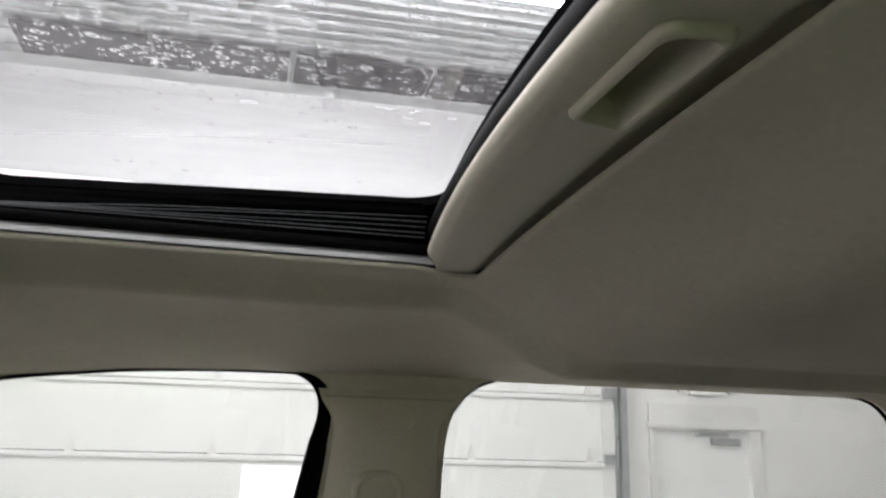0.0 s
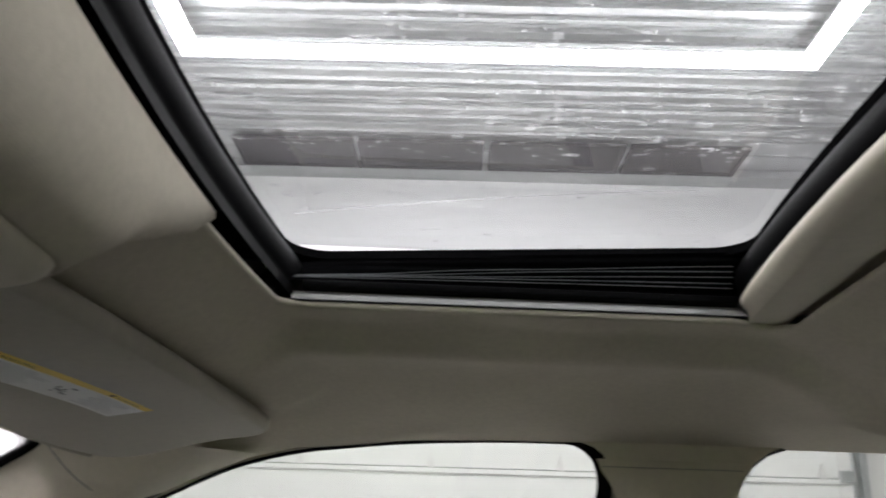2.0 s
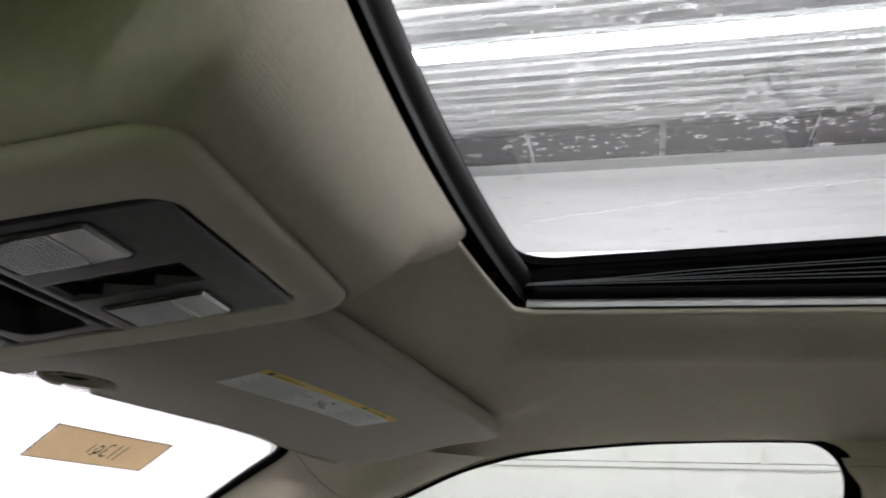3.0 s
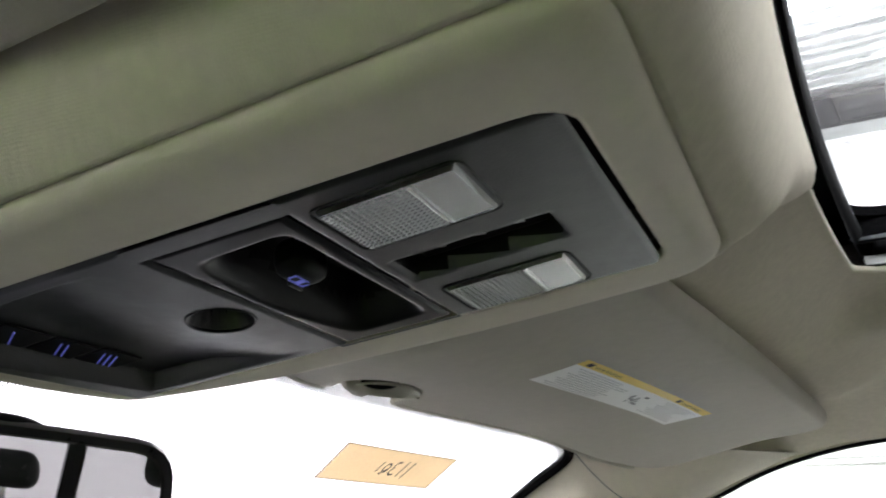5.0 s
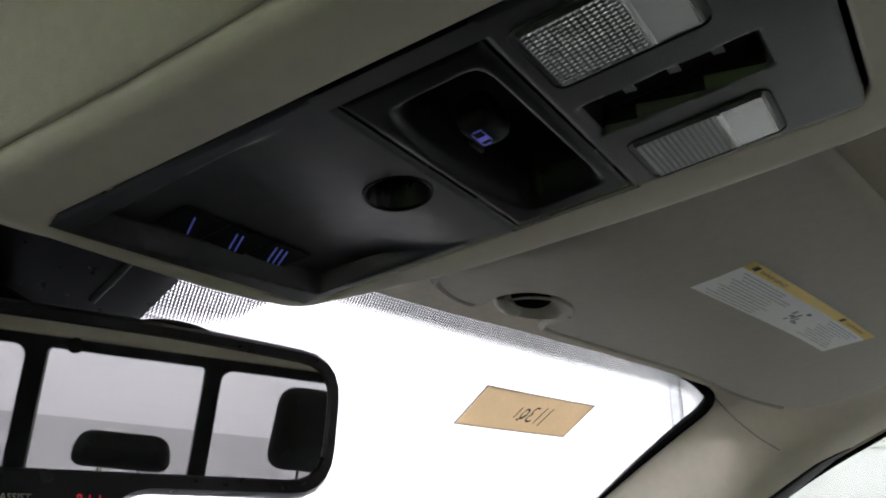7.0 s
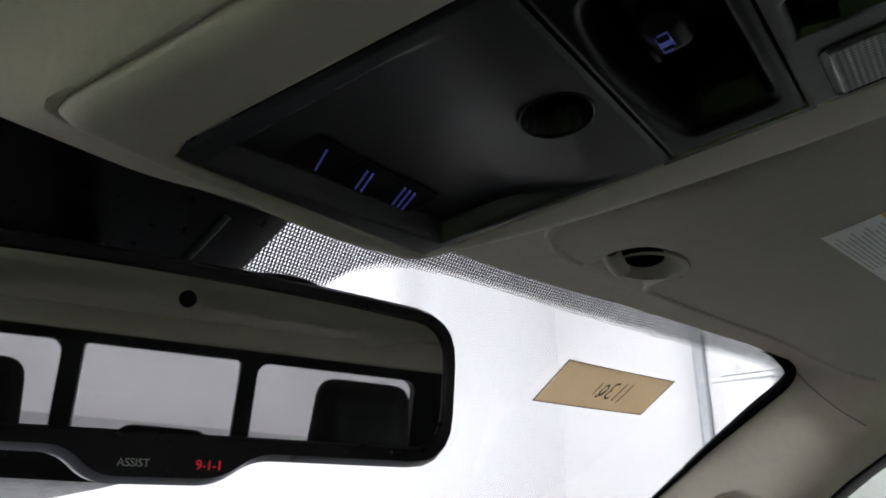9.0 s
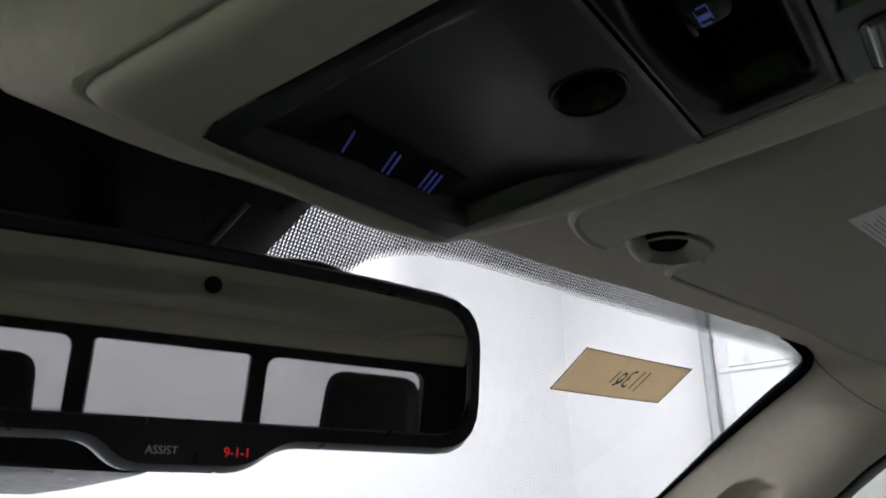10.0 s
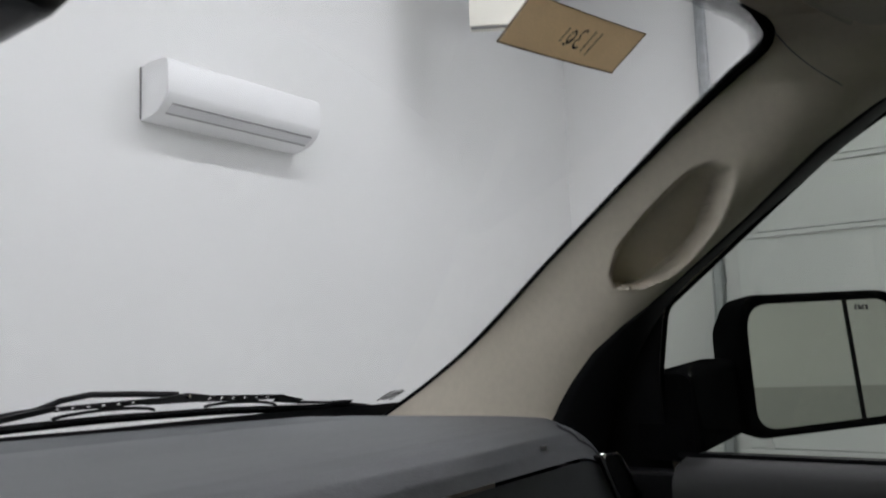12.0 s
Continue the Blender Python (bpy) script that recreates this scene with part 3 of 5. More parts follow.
def head_z(x, y):
    ax = abs(x)
    p, f = table(SIDE, ax), table(FRONT, y)
    h = max(0.0, 0.012 - abs(p - f)) / 0.012
    z = min(p, f) - h * h * 0.003
    z -= (1.803 - table(WINTOP, y)) * smooth(0.70, 0.80, ax)
    z -= 0.002 * smooth(0.785, 0.81, ax) * (1 - smooth(-0.35, -0.2, y))
    hy = header_y(x)
    z += (table(HEADER, ax) - z) * smooth(hy - 0.11, hy, y) * (1 - smooth(0.70, 0.77, ax))
    # the cloth comes down to the rear edge of the folded visor
    if x > 0.1 and -0.36 < y < -0.08:
        yr = table(VISOR_REAR, x)
        w = smooth(yr - 0.068, yr + 0.004, y) * (1 - smooth(-0.20, -0.10, y)) * smooth(0.10, 0.20, x) * (1 - smooth(0.63, 0.72, x))
        z += min(0.0, visor_z(x, y) + 0.0145 - z) * w
    if y < -0.70:
        z -= 0.007 * smooth(-0.71, -0.7465, y) * (1 - smooth(0.40, 0.46, ax)) + 0.066 * smooth(-0.752, -0.905, y) * (1 - smooth(0.46, 0.76, ax)) + 0.02 * smooth(-1.5, -1.9, y)
    return z


def header_y(x):
    return ws_y(x, table(HEADER, abs(x))) - 0.004


HOLE = (-0.417, 0.417, -0.752, -0.282)


def bow(x, y):
    """The sunroof's front and rear edges are bowed: their ends lie further back."""
    d = min(0.2, max(0.0, abs(x) - 0.4))
    sq = x * x if abs(x) < 0.4 else 0.16 + 0.8 * d - 2 * d * d
    return y - (0.085 + 0.105 * smooth(-0.75, -0.35, y)) * sq * smooth(-1.2, -0.8, y) * (1 - smooth(-0.27, -0.05, y))


def headliner():
    x0, x1, y0, y1 = HOLE
    xs = sorted(set([round(-0.81 + 0.009 * k, 4) for k in range(181)] + [x0, x1]))
    xs = [x for x in xs if x in (x0, x1) or min(abs(x - x0), abs(x - x1)) > 0.004]
    ys = [-1.9 + 0.03 * k for k in range(38)] + [y0]
    n = 34
    ys += [y0 + (y1 - y0) * k / n for k in range(1, n + 1)]
    bm = bmesh.new()
    m = len(ys)
    extra = 24
    grid = []
    for x in xs:
        col = []
        for y in ys:
            col.append((x, y))
        hy = header_y(x) if abs(x) < 0.70 else header_y(0.70) - (abs(x) - 0.70) * 1.2
        for k in range(1, extra + 1):
            col.append((x, y1 + (hy - y1) * k / extra))
        grid.append(col)

    def corner(x, y):
        r = 0.022
        for cx, sx in ((x0, 1), (x1, -1)):
            for cy, sy in ((y0, 1), (y1, -1)):
                dx, dy = (x - cx) * sx, (y - cy) * sy
                if abs(dx) < 1e-6 and -1e-6 <= dy < r:
                    return cx + sx * (r - math.sqrt(max(0, r * r - (r - dy) ** 2))) * 0.6, y
                if abs(dy) < 1e-6 and -1e-6 <= dx < r:
                    return x, cy + sy * (r - math.sqrt(max(0, r * r - (r - dx) ** 2))) * 0.6
        return x, y

    vs = [[bm.verts.new((*corner(x, y), head_z(x, bow(x, y)))) for x, y in col] for col in grid]
    for i in range(len(xs) - 1):
        for j in range(m + extra - 1):
            cx = (xs[i] + xs[i + 1]) / 2
            cy = (grid[i][j][1] + grid[i][j + 1][1]) / 2
            if x0 < cx < x1 and y0 < cy < y1:
                continue
            bm.faces.new((vs[i][j], vs[i + 1][j], vs[i + 1][j + 1], vs[i][j + 1]))
    bmesh.ops.delete(bm, geom=[v for v in bm.verts if not v.link_faces], context="VERTS")
    # rolled lip round the opening
    loop = [e for e in bm.edges if e.is_boundary and all(x0 - 0.001 <= v.co.x <= x1 + 0.001 and y0 - 0.001 <= v.co.y <= y1 + 0.001 for v in e.verts)]
    for inset, up in ((0.002, 0.0008), (0.0012, 0.0018), (0.0, 0.0025), (-0.012, 0.001)):
        ext = bmesh.ops.extrude_edge_only(bm, edges=loop)
        new_v = [g for g in ext["geom"] if isinstance(g, bmesh.types.BMVert)]
        loop = [g for g in ext["geom"] if isinstance(g, bmesh.types.BMEdge)]
        for v in new_v:
            fx = 1 if v.co.x > x1 - 0.02 else (-1 if v.co.x < x0 + 0.02 else 0)
            fy = 1 if v.co.y > y1 - 0.02 else (-1 if v.co.y < y0 + 0.02 else 0)
            v.co += Vector((-fx * inset, -fy * inset, up))
    for v in bm.verts:
        v.co.y = bow(v.co.x, v.co.y)
    part("headliner", bm, CLOTH, label="grey-beige knitted cloth headliner with a sunroof opening", category="headliner", kind="structure", smooth=60)
    # roof skin
    sk = plate_with_holes([(-0.84, -1.98), (0.84, -1.98), (0.84, -0.16), (0.66, 0.03), (0.35, 0.11), (0, 0.14), (-0.35, 0.11), (-0.66, 0.03), (-0.84, -0.16)],
                          [rounded(-0.47, 0.47, -0.86, -0.24, 0.05)], lambda u, v, w: (u, v, 1.925 + w - 0.08 * smooth(0.5, 0.9, abs(u)) - 0.085 * smooth(-0.3, 0.12, v) * (1 - 0.75 * smooth(0.5, 0.8, abs(u)))), 0.012)
    part("roof", sk, PAINT, label="dark painted truck roof panel", category="roof", kind="structure", smooth=40)


def star(outline, n=200, centre=(-0.005, -0.115)):
    """Resamples an outline seen from a point inside it, so that outlines of different make can be joined."""
    cx, cy = centre
    out = []
    for k in range(n):
        dx, dy = math.cos(2 * math.pi * k / n), math.sin(2 * math.pi * k / n)
        best = 0.0
        for i in range(len(outline)):
            (ax, ay), (bx, by) = outline[i - 1], outline[i]
            ex, ey = bx - ax, by - ay
            den = dx * ey - dy * ex
            if abs(den) < 1e-12:
                continue
            t = ((ax - cx) * ey - (ay - cy) * ex) / den
            w = ((ax - cx) * dy - (ay - cy) * dx) / den
            if t > best and -1e-9 <= w <= 1 + 1e-9:
                best = t
        out.append((cx + dx * best, cy + dy * best))
    return out


def pz(y):
    """The sloping plane of the overhead console."""
    return 1.744 - 0.1567 * (y - 0.031)


def console_outline(g):
    """The console housing's outline, drawn in by g."""
    return soft_corners([(-0.1060 + g, 0.0420 - g), (-0.0990 + g, -0.045), (-0.0955 + g, -0.2590 + g), (0.1165 - g, -0.2590 + g), (0.1165 - g, -0.155), (0.1030 - g, -0.040), (0.0775 - g, 0.0345 - g), (0.028, 0.0430 - g), (-0.047, 0.0430 - g)],
                        [0.009, 0.05, 0.02, 0.026, 0.04, 0.04, 0.010, 0.03, 0.03], 8)


def fairing():
    """The swelling of the headliner that runs from the sunroof down to the console."""
    def ring(x0, x1, y0, y1, r, zr, zf):
        def at(x, y):
            x = x - (0.075 * (y + 0.26) if x > 0 else 0)
            z = zf + (zr - zf) * (y1 - y) / (y1 - y0) + 0.012 * smooth(-0.06, 0.05, x) * smooth(-0.04, 0.04, y)
            return (x, y - 0.19 * x * x * smooth(-0.26, -0.29, y), z)
        return [at(x, y) for x, y in star(rounded(x0, x1, y0, y1, r, 10))]
    rings = [[(x, y, pz(y) + 0.0075) for x, y in star(console_outline(0.0006))],
             [(x, y, pz(y) + 0.0062) for x, y in star(console_outline(-0.0010))],
             [(x, y, pz(y) + 0.0070) for x, y in star(console_outline(-0.0035))],
             ring(-0.1085, 0.119, -0.272, 0.070, 0.010, 1.806, 1.7555),
             ring(-0.1120, 0.131, -0.281, 0.090, 0.012, 1.819, 1.7660),
             ring(-0.1165, 0.172, -0.287, 0.104, 0.016, 1.838, 1.781),
             ring(-0.1290, 0.218, -0.291, 0.112, 0.025, 1.858, 1.801),
             ring(-0.1750, 0.256, -0.291, 0.116, 0.040, 1.876, 1.832)]
    part("headliner_fairing", loft(rings), CLOTH, label="cloth-covered bulge of the headliner above the console", category="headliner", kind="structure", smooth=70)


def bowed(bm):
    for v in bm.verts:
        v.co.y -= 0.19 * v.co.x ** 2
    return bm


def sunroof():
    s = thing("sunroof", "closed glass sunroof with black frame and water-marked pane", "sunroof", at=(0, -0.5, 1.93))
    out = dense(rounded(-0.47, 0.47, -0.83, -0.20, 0.06, 6))
    inn = dense(rounded(-0.424, 0.424, -0.697, -0.287, 0.036, 8))
    part("frame", plate_with_holes(out, [inn], lambda u, v, w: (u * (1 + 0.34 * (v + 0.54)), v - 0.17 * u * u, 1.926 + w), 0.008), RUBBER, s, "black ceramic glass border", smooth=0)
    g = part("glass", surface(lambda u, v: (-0.46 + 0.92 * u, -0.85 + 0.62 * v, 1.9405), 4, 4), ROOFGLASS, s, "grey-tinted hazy glass pane", smooth=0)
    # black walls of the well
    for sx in (1, -1):
        def fold(u, v, lift=0.0):
            y = -0.295 - 0.44 * u
            top = 0.462 + 0.165 * (y + 0.33)
            x = top + (0.4165 - top) * v + 0.0022 * math.sin(7 * math.pi * v) * smooth(0, 0.3, u)
            return (sx * (x - lift), y, 1.9275 - 0.0355 * v - 0.5 * lift)
        part("side_curtain", surface(fold, 30, 30), FABRIC, s, "pleated black fabric side seal", smooth=50)
        part("slide_track", box(min(sx * 0.4150, sx * 0.445), max(sx * 0.4150, sx * 0.445), -0.722, -0.332, 1.8850, 1.8930), SEALBLACK, s, "black slide track", smooth=0, bevel=0.003)
        for k in range(5):
            end = 0.30 + 0.13 * k
            part("bead", tube([fold(i / 20, 0.86 + (end - 0.86) * (1 - (1 - i / 20) ** 2), 0.0012) for i in range(1, 20)], 0.0004, 5), DASH, s, "thin grey fold of the fabric seal")
        # bare metal guide: two thin slanting faces with a groove between
        steps = [(0.4105, 1.8730), (0.4130, 1.8752), (0.4150, 1.8752), (0.4160, 1.8790), (0.4200, 1.8795), (0.4230, 1.8838), (0.4300, 1.8842)]
        part("guide_rail", surface(lambda u, v: (sx * steps[round(v * 6)][0], -0.325 - 0.43 * u, steps[round(v * 6)][1]), 6, 6), ALU, s, "bare aluminium guide rail", smooth=0)
        for x, z in ((0.4142, 1.8740), (0.4176, 1.8782)):
            part("rail_groove", tube([(sx * x, -0.33, z), (sx * x, -0.75, z)], 0.0009, 6), DASH, s, "dark groove of the rail")
    def seal(y0, d, drop):
        def fn(u, v):
            x = -0.445 + 0.89 * u
            b = math.sin(math.pi * min(1, v / 0.72)) ** 0.7 if v < 0.72 else 0.0
            return (x, y0 - d * (0.010 * v + 0.0075 * b) - 0.165 * x * x, 1.9275 - drop * v)
        return fn
    part("front_seal", surface(seal(-0.2845, 1, 0.048), 40, 22), SEALBLACK, s, "rounded black rubber front seal", smooth=60)
    part("rear_seal", surface(seal(-0.7000, -1, 0.046), 40, 22), SEALBLACK, s, "rounded black rubber rear seal", smooth=60)
    # sliding shade, pushed back
    sh = thing("sunshade", "grey-beige sliding sunshade pushed back, with moulded pull handle", "sunshade", at=(0, -0.8, 1.88))

    def shade(u, v):
        x = -0.411 + 0.822 * u
        e = min(u, 1 - u) * 0.822
        end = 1 - smooth(0, 0.022, e)
        # nose of the panel, then its flat underside
        prof = [(-0.688, 1.8925), (-0.6805, 1.8880), (-0.6770, 1.8815), (-0.6775, 1.8765), (-0.6805, 1.8725), (-0.6850, 1.8700), (-0.6910, 1.8685), (-0.7000, 1.8680), (-0.737, 1.8690), (-0.762, 1.8790), (-0.84, 1.889)]
        q = along([(a, b, 0) for a, b in prof], v)
        y = q.x - 0.225 * x * x * (1 - 0.5 * smooth(0.55, 1, v)) - 0.016 * end * (1 - smooth(0.5, 0.9, v))
        z = q.y + 0.005 * end
        x *= 1 + 0.075 * smooth(0.40, 0.72, v)
        e2 = min(x + 0.0535, 0.0415 - x, y + 0.7268, -0.7010 - y)
        z += (0.022 + 0.018 * smooth(-0.724, -0.704, y)) * smooth(0, 0.003, e2)
        return (x, y, z)
    part("panel", surface(shade, 260, 110), BEIGE, sh, smooth=60)

    def rr(g, z, fwd=0.0):
        pts = [(-0.0590 + g, -0.7310 + g), (0.0465 - g, -0.7310 + g), (0.0440 - g, -0.6965 - g), (-0.0545 + g, -0.6965 - g)]
        return [(x, y, z + 0.0015 * smooth(-0.731, -0.697, y) * (1 - fwd)) for x, y in soft_corners(pts, [0.009, 0.006, 0.006, 0.012], 8)]
    rim = [(-0.0006, 1.8690, 1), (-0.0006, 1.8650, 0), (0.0, 1.8630, 0), (0.0012, 1.8615, 0), (0.0028, 1.8610, 0), (0.0044, 1.8617, 0), (0.0053, 1.8635, 0), (0.0056, 1.8670, 0), (0.0058, 1.8780, 1), (0.0060, 1.8950, 1)]
    part("pull_handle", loft([rr(*q) for q in rim]), BEIGE, sh, "moulded recessed finger pull", smooth=50)
    # dried drops on the pane: uneven rings with a faint middle
    rnd = random.Random(4)
    verts, faces = [], []
    for k in range(7600):
        x, y = rnd.uniform(-0.42, 0.44), rnd.uniform(-0.74, -0.27)
        r = 0.0009 + 0.0026 * rnd.random() ** 1.6
        sx, sy, a = rnd.uniform(0.5, 0.85), rnd.uniform(0.9, 1.5), rnd.uniform(-0.3, 0.3)
        if rnd.random() < 0.96 * smooth(0.185, 0.275, x):
            continue
        z = 1.9410 + 0.0000003 * k
        i0, nn, cut = len(verts), 10, rnd.choice((10, 10, 8, 6))
        for rr_ in (1.0, rnd.uniform(0.55, 0.78)):
            for j in range(nn):
                t = 2 * math.pi * j / nn
                w = rr_ * r * rnd.uniform(0.9, 1.1)
                px, py = w * sx * math.cos(t), w * sy * math.sin(t)
                verts.append((x + px * math.cos(a) - py * math.sin(a), y + px * math.sin(a) + py * math.cos(a), z))
        for j in range(cut):
            faces.append((i0 + j, i0 + (j + 1) % nn, i0 + nn + (j + 1) % nn, i0 + nn + j))
        if r < 0.0018:
            faces.append(tuple(i0 + nn + j for j in range(nn)))
    me = bpy.data.meshes.new("water_marks")
    me.from_pydata(verts, [], faces)
    me.materials.append(WATER)
    # printed marks and a faint pale streak on the pane
    for k, (y, x0, x1) in enumerate(((-0.6715, 0.018, 0.032), (-0.6765, 0.012, 0.030), (-0.683, 0.034, 0.044), (-0.6885, 0.028, 0.040), (-0.694, 0.032, 0.050), (-0.700, 0.040, 0.052))):
        n = int((x1 - x0) / 0.0022)
        for i in range(n):
            a = x0 + (x1 - x0) * i / n
            part("print", box(a, a + 0.0011 + 0.0003 * (i % 2), y - 0.0011, y + 0.0008 * (1 + i % 2) * 0.6, 1.9396, 1.9400), GREYINK, g, "small dark print", smooth=0)
    st = part("streak", surface(lambda u, v: (0.383 - 0.115 * u + 0.032 * u * u + 0.0012 * (v - 0.5), -0.3255 - 0.325 * u, 1.9412), 24, 1), WATER, g, "faint pale streak", smooth=0)
    st.visible_shadow = False
    ob = tagged(new("water_marks", me), "pale dried water marks scattered over the roof glass", "water marks", kind="stuff")
    ob.visible_shadow = False


headliner()
fairing()
sunroof()

# window openings as (y, z) outlines
FWIN = [(-0.632, 1.30), (-0.664, 1.56), (-0.698, 1.8125), (-0.55, 1.8115), (-0.43, 1.806), (-0.29, 1.790), (-0.21, 1.768), (-0.10, 1.714), (-0.037, 1.676), (0.053, 1.606), (0.168, 1.518), (0.186, 1.439), (0.188, 1.333), (-0.3, 1.325)]
FWIN_R = [0.02, 0.03, 0.085, 0.05, 0.05, 0.05, 0.05, 0.05, 0.03, 0.03, 0.012, 0.01, 0.01, 0.02]
RWIN = [(-0.835, 1.30), (-0.836, 1.52), (-0.846, 1.817), (-1.2, 1.818), (-1.575, 1.812), (-1.62, 1.6), (-1.60, 1.30)]
RWIN_R = [0.02, 0.05, 0.11, 0.05, 0.07, 0.05, 0.02]


def side_x(z):
    return 0.80 + 0.10 * smooth(1.78, 1.1, z)


def cab_side(s):
    fw, rw = soft_corners(FWIN, FWIN_R, 6), soft_corners(RWIN, RWIN_R, 6)
    outer = [(-1.95, 0.35), (0.85, 0.35), (0.85, 1.20), (0.60, 1.38), (0.43, 1.47), (0.28, 1.575), (0.11, 1.69), (-0.02, 1.775), (-0.2, 1.825), (-0.5, 1.835), (-1.95, 1.835)]
    side = "east" if s > 0 else "west"
    part("wall_cab_" + side, plate_with_holes(outer, [fw, rw], lambda u, v, w: (s * (side_x(v) + w), u, v), 0.016), BEIGE,
         label="beige plastic cab side trim round the door windows", category="wall", kind="structure", smooth=40, bevel=0.004)
    def wider(loop, g):
        cy, cz = (min(p[0] for p in loop) + max(p[0] for p in loop)) / 2, (min(p[1] for p in loop) + max(p[1] for p in loop)) / 2
        return [(cy + (y - cy) * (1 + g), cz + (z - cz) * (1 + 2 * g)) for y, z in loop]
    part("cab_skin_" + side, plate_with_holes([(-1.95, 0.34), (0.85, 0.34), (0.85, 1.19), (0.60, 1.37), (0.43, 1.46), (0.28, 1.565), (0.20, 1.62), (-0.16, 1.836), (-0.5, 1.846), (-1.95, 1.846)], [wider(fw, 0.03), wider(rw, 0.03)], lambda u, v, w: (s * (side_x(v) + 0.022 + w), u, v), 0.004), PAINT,
         label="dark painted outer door and cab panel", category="wall", kind="structure", smooth=0)
    for name, o, wide in (("front", fw, 0.0045), ("rear", rw, 0.0035)):
        pts = [(s * (side_x(v) + 0.008), u, v) for u, v in o]
        part("window_seal", tube(pts, wide, 8, closed=True), RUBBER, label="black rubber seal round a door window", category="seal", kind="structure", group="window seals")
        bm = bmesh.new()
        bm.faces.new([bm.verts.new((s * (side_x(v) + 0.013), u, v)) for u, v in o])
        bmesh.ops.triangulate(bm, faces=bm.faces[:])
        g = part("window_" + name + "_" + side, bm, SIDEGLASS if s > 0 else (GREENGLASS if name == "front" else DIMGLASS), label="side door window glass", category="window", kind="structure", smooth=0)
        g.visible_shadow = s < 0
    # thick black run channel on the pillar side of the front glass
    def rim(k, d):
        back = lambda z: -0.697 + 0.136 * (1.803 - z) + d
        a, c, b = (-0.610, 1.8105 - 0.4 * d), (back(1.81) + 0.003, 1.8115 - d), (back(1.722), 1.722)
        if k < 0.5:
            k = 2 * k
            y, z = ((1 - k) ** 2 * a[i] + 2 * k * (1 - k) * c[i] + k * k * b[i] for i in (0, 1))
        else:
            z = 1.722 - 0.42 * (2 * k - 1)
            y = back(z)
        return (s * (side_x(z) + 0.009), y, z)
    part("window_channel", surface(lambda u, v: rim(u, -0.018 + (0.019 + 0.029 * smooth(0.1, 0.7, u)) * v), 60, 4), RUBBER, label="black rubber glass channel beside the pillar", category="seal", kind="structure", group="glass channels", smooth=60)
    for d, r in ((0.004, 0.0075), (0.015, 0.007), (0.026, 0.0065)):
        path = [rim(k / 30, d * smooth(0.1, 0.7, k / 30)) for k in range(2, 31)]
        part("window_channel", tube([(x - s * 0.003, y, z) for x, y, z in path], r, 8, taper=lambda t: 0.08 + 0.92 * smooth(0.05, 0.7, t)), RUBBER,
             label="black rubber glass channel beside the pillar", category="seal", kind="structure", group="glass channels")


cab_side(1)
cab_side(-1)


def pillar_b(s):
    """Moulded trim of the middle pillar with a belt height adjuster."""
    def fn(u, v):
        z = 1.79 - 0.6 * u
        flare = 0.03 * (1 - smooth(0, 0.12, u)) ** 2
        y0, y1 = -0.700 + 0.07 * u + flare, -0.832 - flare - 0.012 * smooth(0, 1, u)
        y = y0 + (y1 - y0) * v
        c = 1 - abs(2 * v - 1) ** 4
        return (s * (side_x(z) - 0.016 * c * smooth(0, 0.1, u) - 0.003 * smooth(0, 0.01, u) - 0.002), y, z)
    p = thing("pillar_trim", "beige moulded trim on the middle door pillar", "trim", "pillar trims", kind="structure", at=(s * 0.8, -0.75, 1.2))
    part("cover", surface(fn, 40, 24), BEIGE, p, smooth=60)
    face = lambda z: side_x(z) - 0.021
    part("seam", tube([fn(0.0167, 0.02 + 0.96 * k / 20) for k in range(21)], 0.0005, 6), GREYINK, p, "thin dark joint line")
    ring = lambda d, k: [(s * (face(z) + k), y, z) for y, z in soft_corners([(-0.72 + d, 1.50), (-0.72 + d, 1.685 + d), (-0.785 - d, 1.685 + d), (-0.785 - d, 1.50)], 0.03, 8)]
    part("belt_adjuster", loft([ring(0.004, 0.003), ring(0.0, -0.003), ring(-0.004, -0.004), ring(-0.008, 0.0), ring(-0.009, 0.003)], False, True), BEIGE, p, "oval seat belt height adjuster recess", smooth=50)
    arch = [(-0.770 + 0.026 * math.cos(radians(a)), 1.7505 + 0.0145 * math.sin(radians(a))) for a in range(190, 351, 10)]
    pts = [(s * (face(z) + 0.0005), y, z) for y, z in arch]
    part("embossed_arc", tube(pts, 0.0019, 6), BEIGE, p, "raised arc mark")


pillar_b(1)
pillar_b(-1)

# edge of the windshield and edge of the door opening, from the roof down
BEAD = [(0.640, -0.002, 1.7965), (0.664, -0.009, 1.7945), (0.700, -0.0125, 1.7855), (0.717, 0.001, 1.7735), (0.7200, 0.028, 1.7565), (0.7240, 0.058, 1.737)]
WEDGE = [(0.675, -0.012, 1.7925), (0.712, -0.004, 1.7785), (0.7205, 0.035, 1.751), (0.7285, 0.0905, 1.7153), (0.7735, 0.2765, 1.589), (0.814, 0.421, 1.488), (0.824, 0.52, 1.425), (0.815, 0.60, 1.375)]
DEDGE = [(0.80, -0.245, 1.782), (0.803, -0.21, 1.768), (0.808, -0.15, 1.742), (0.812, -0.10, 1.714), (0.82, 0.053, 1.606), (0.826, 0.158, 1.522), (0.836, 0.23, 1.42), (0.84, 0.26, 1.34)]


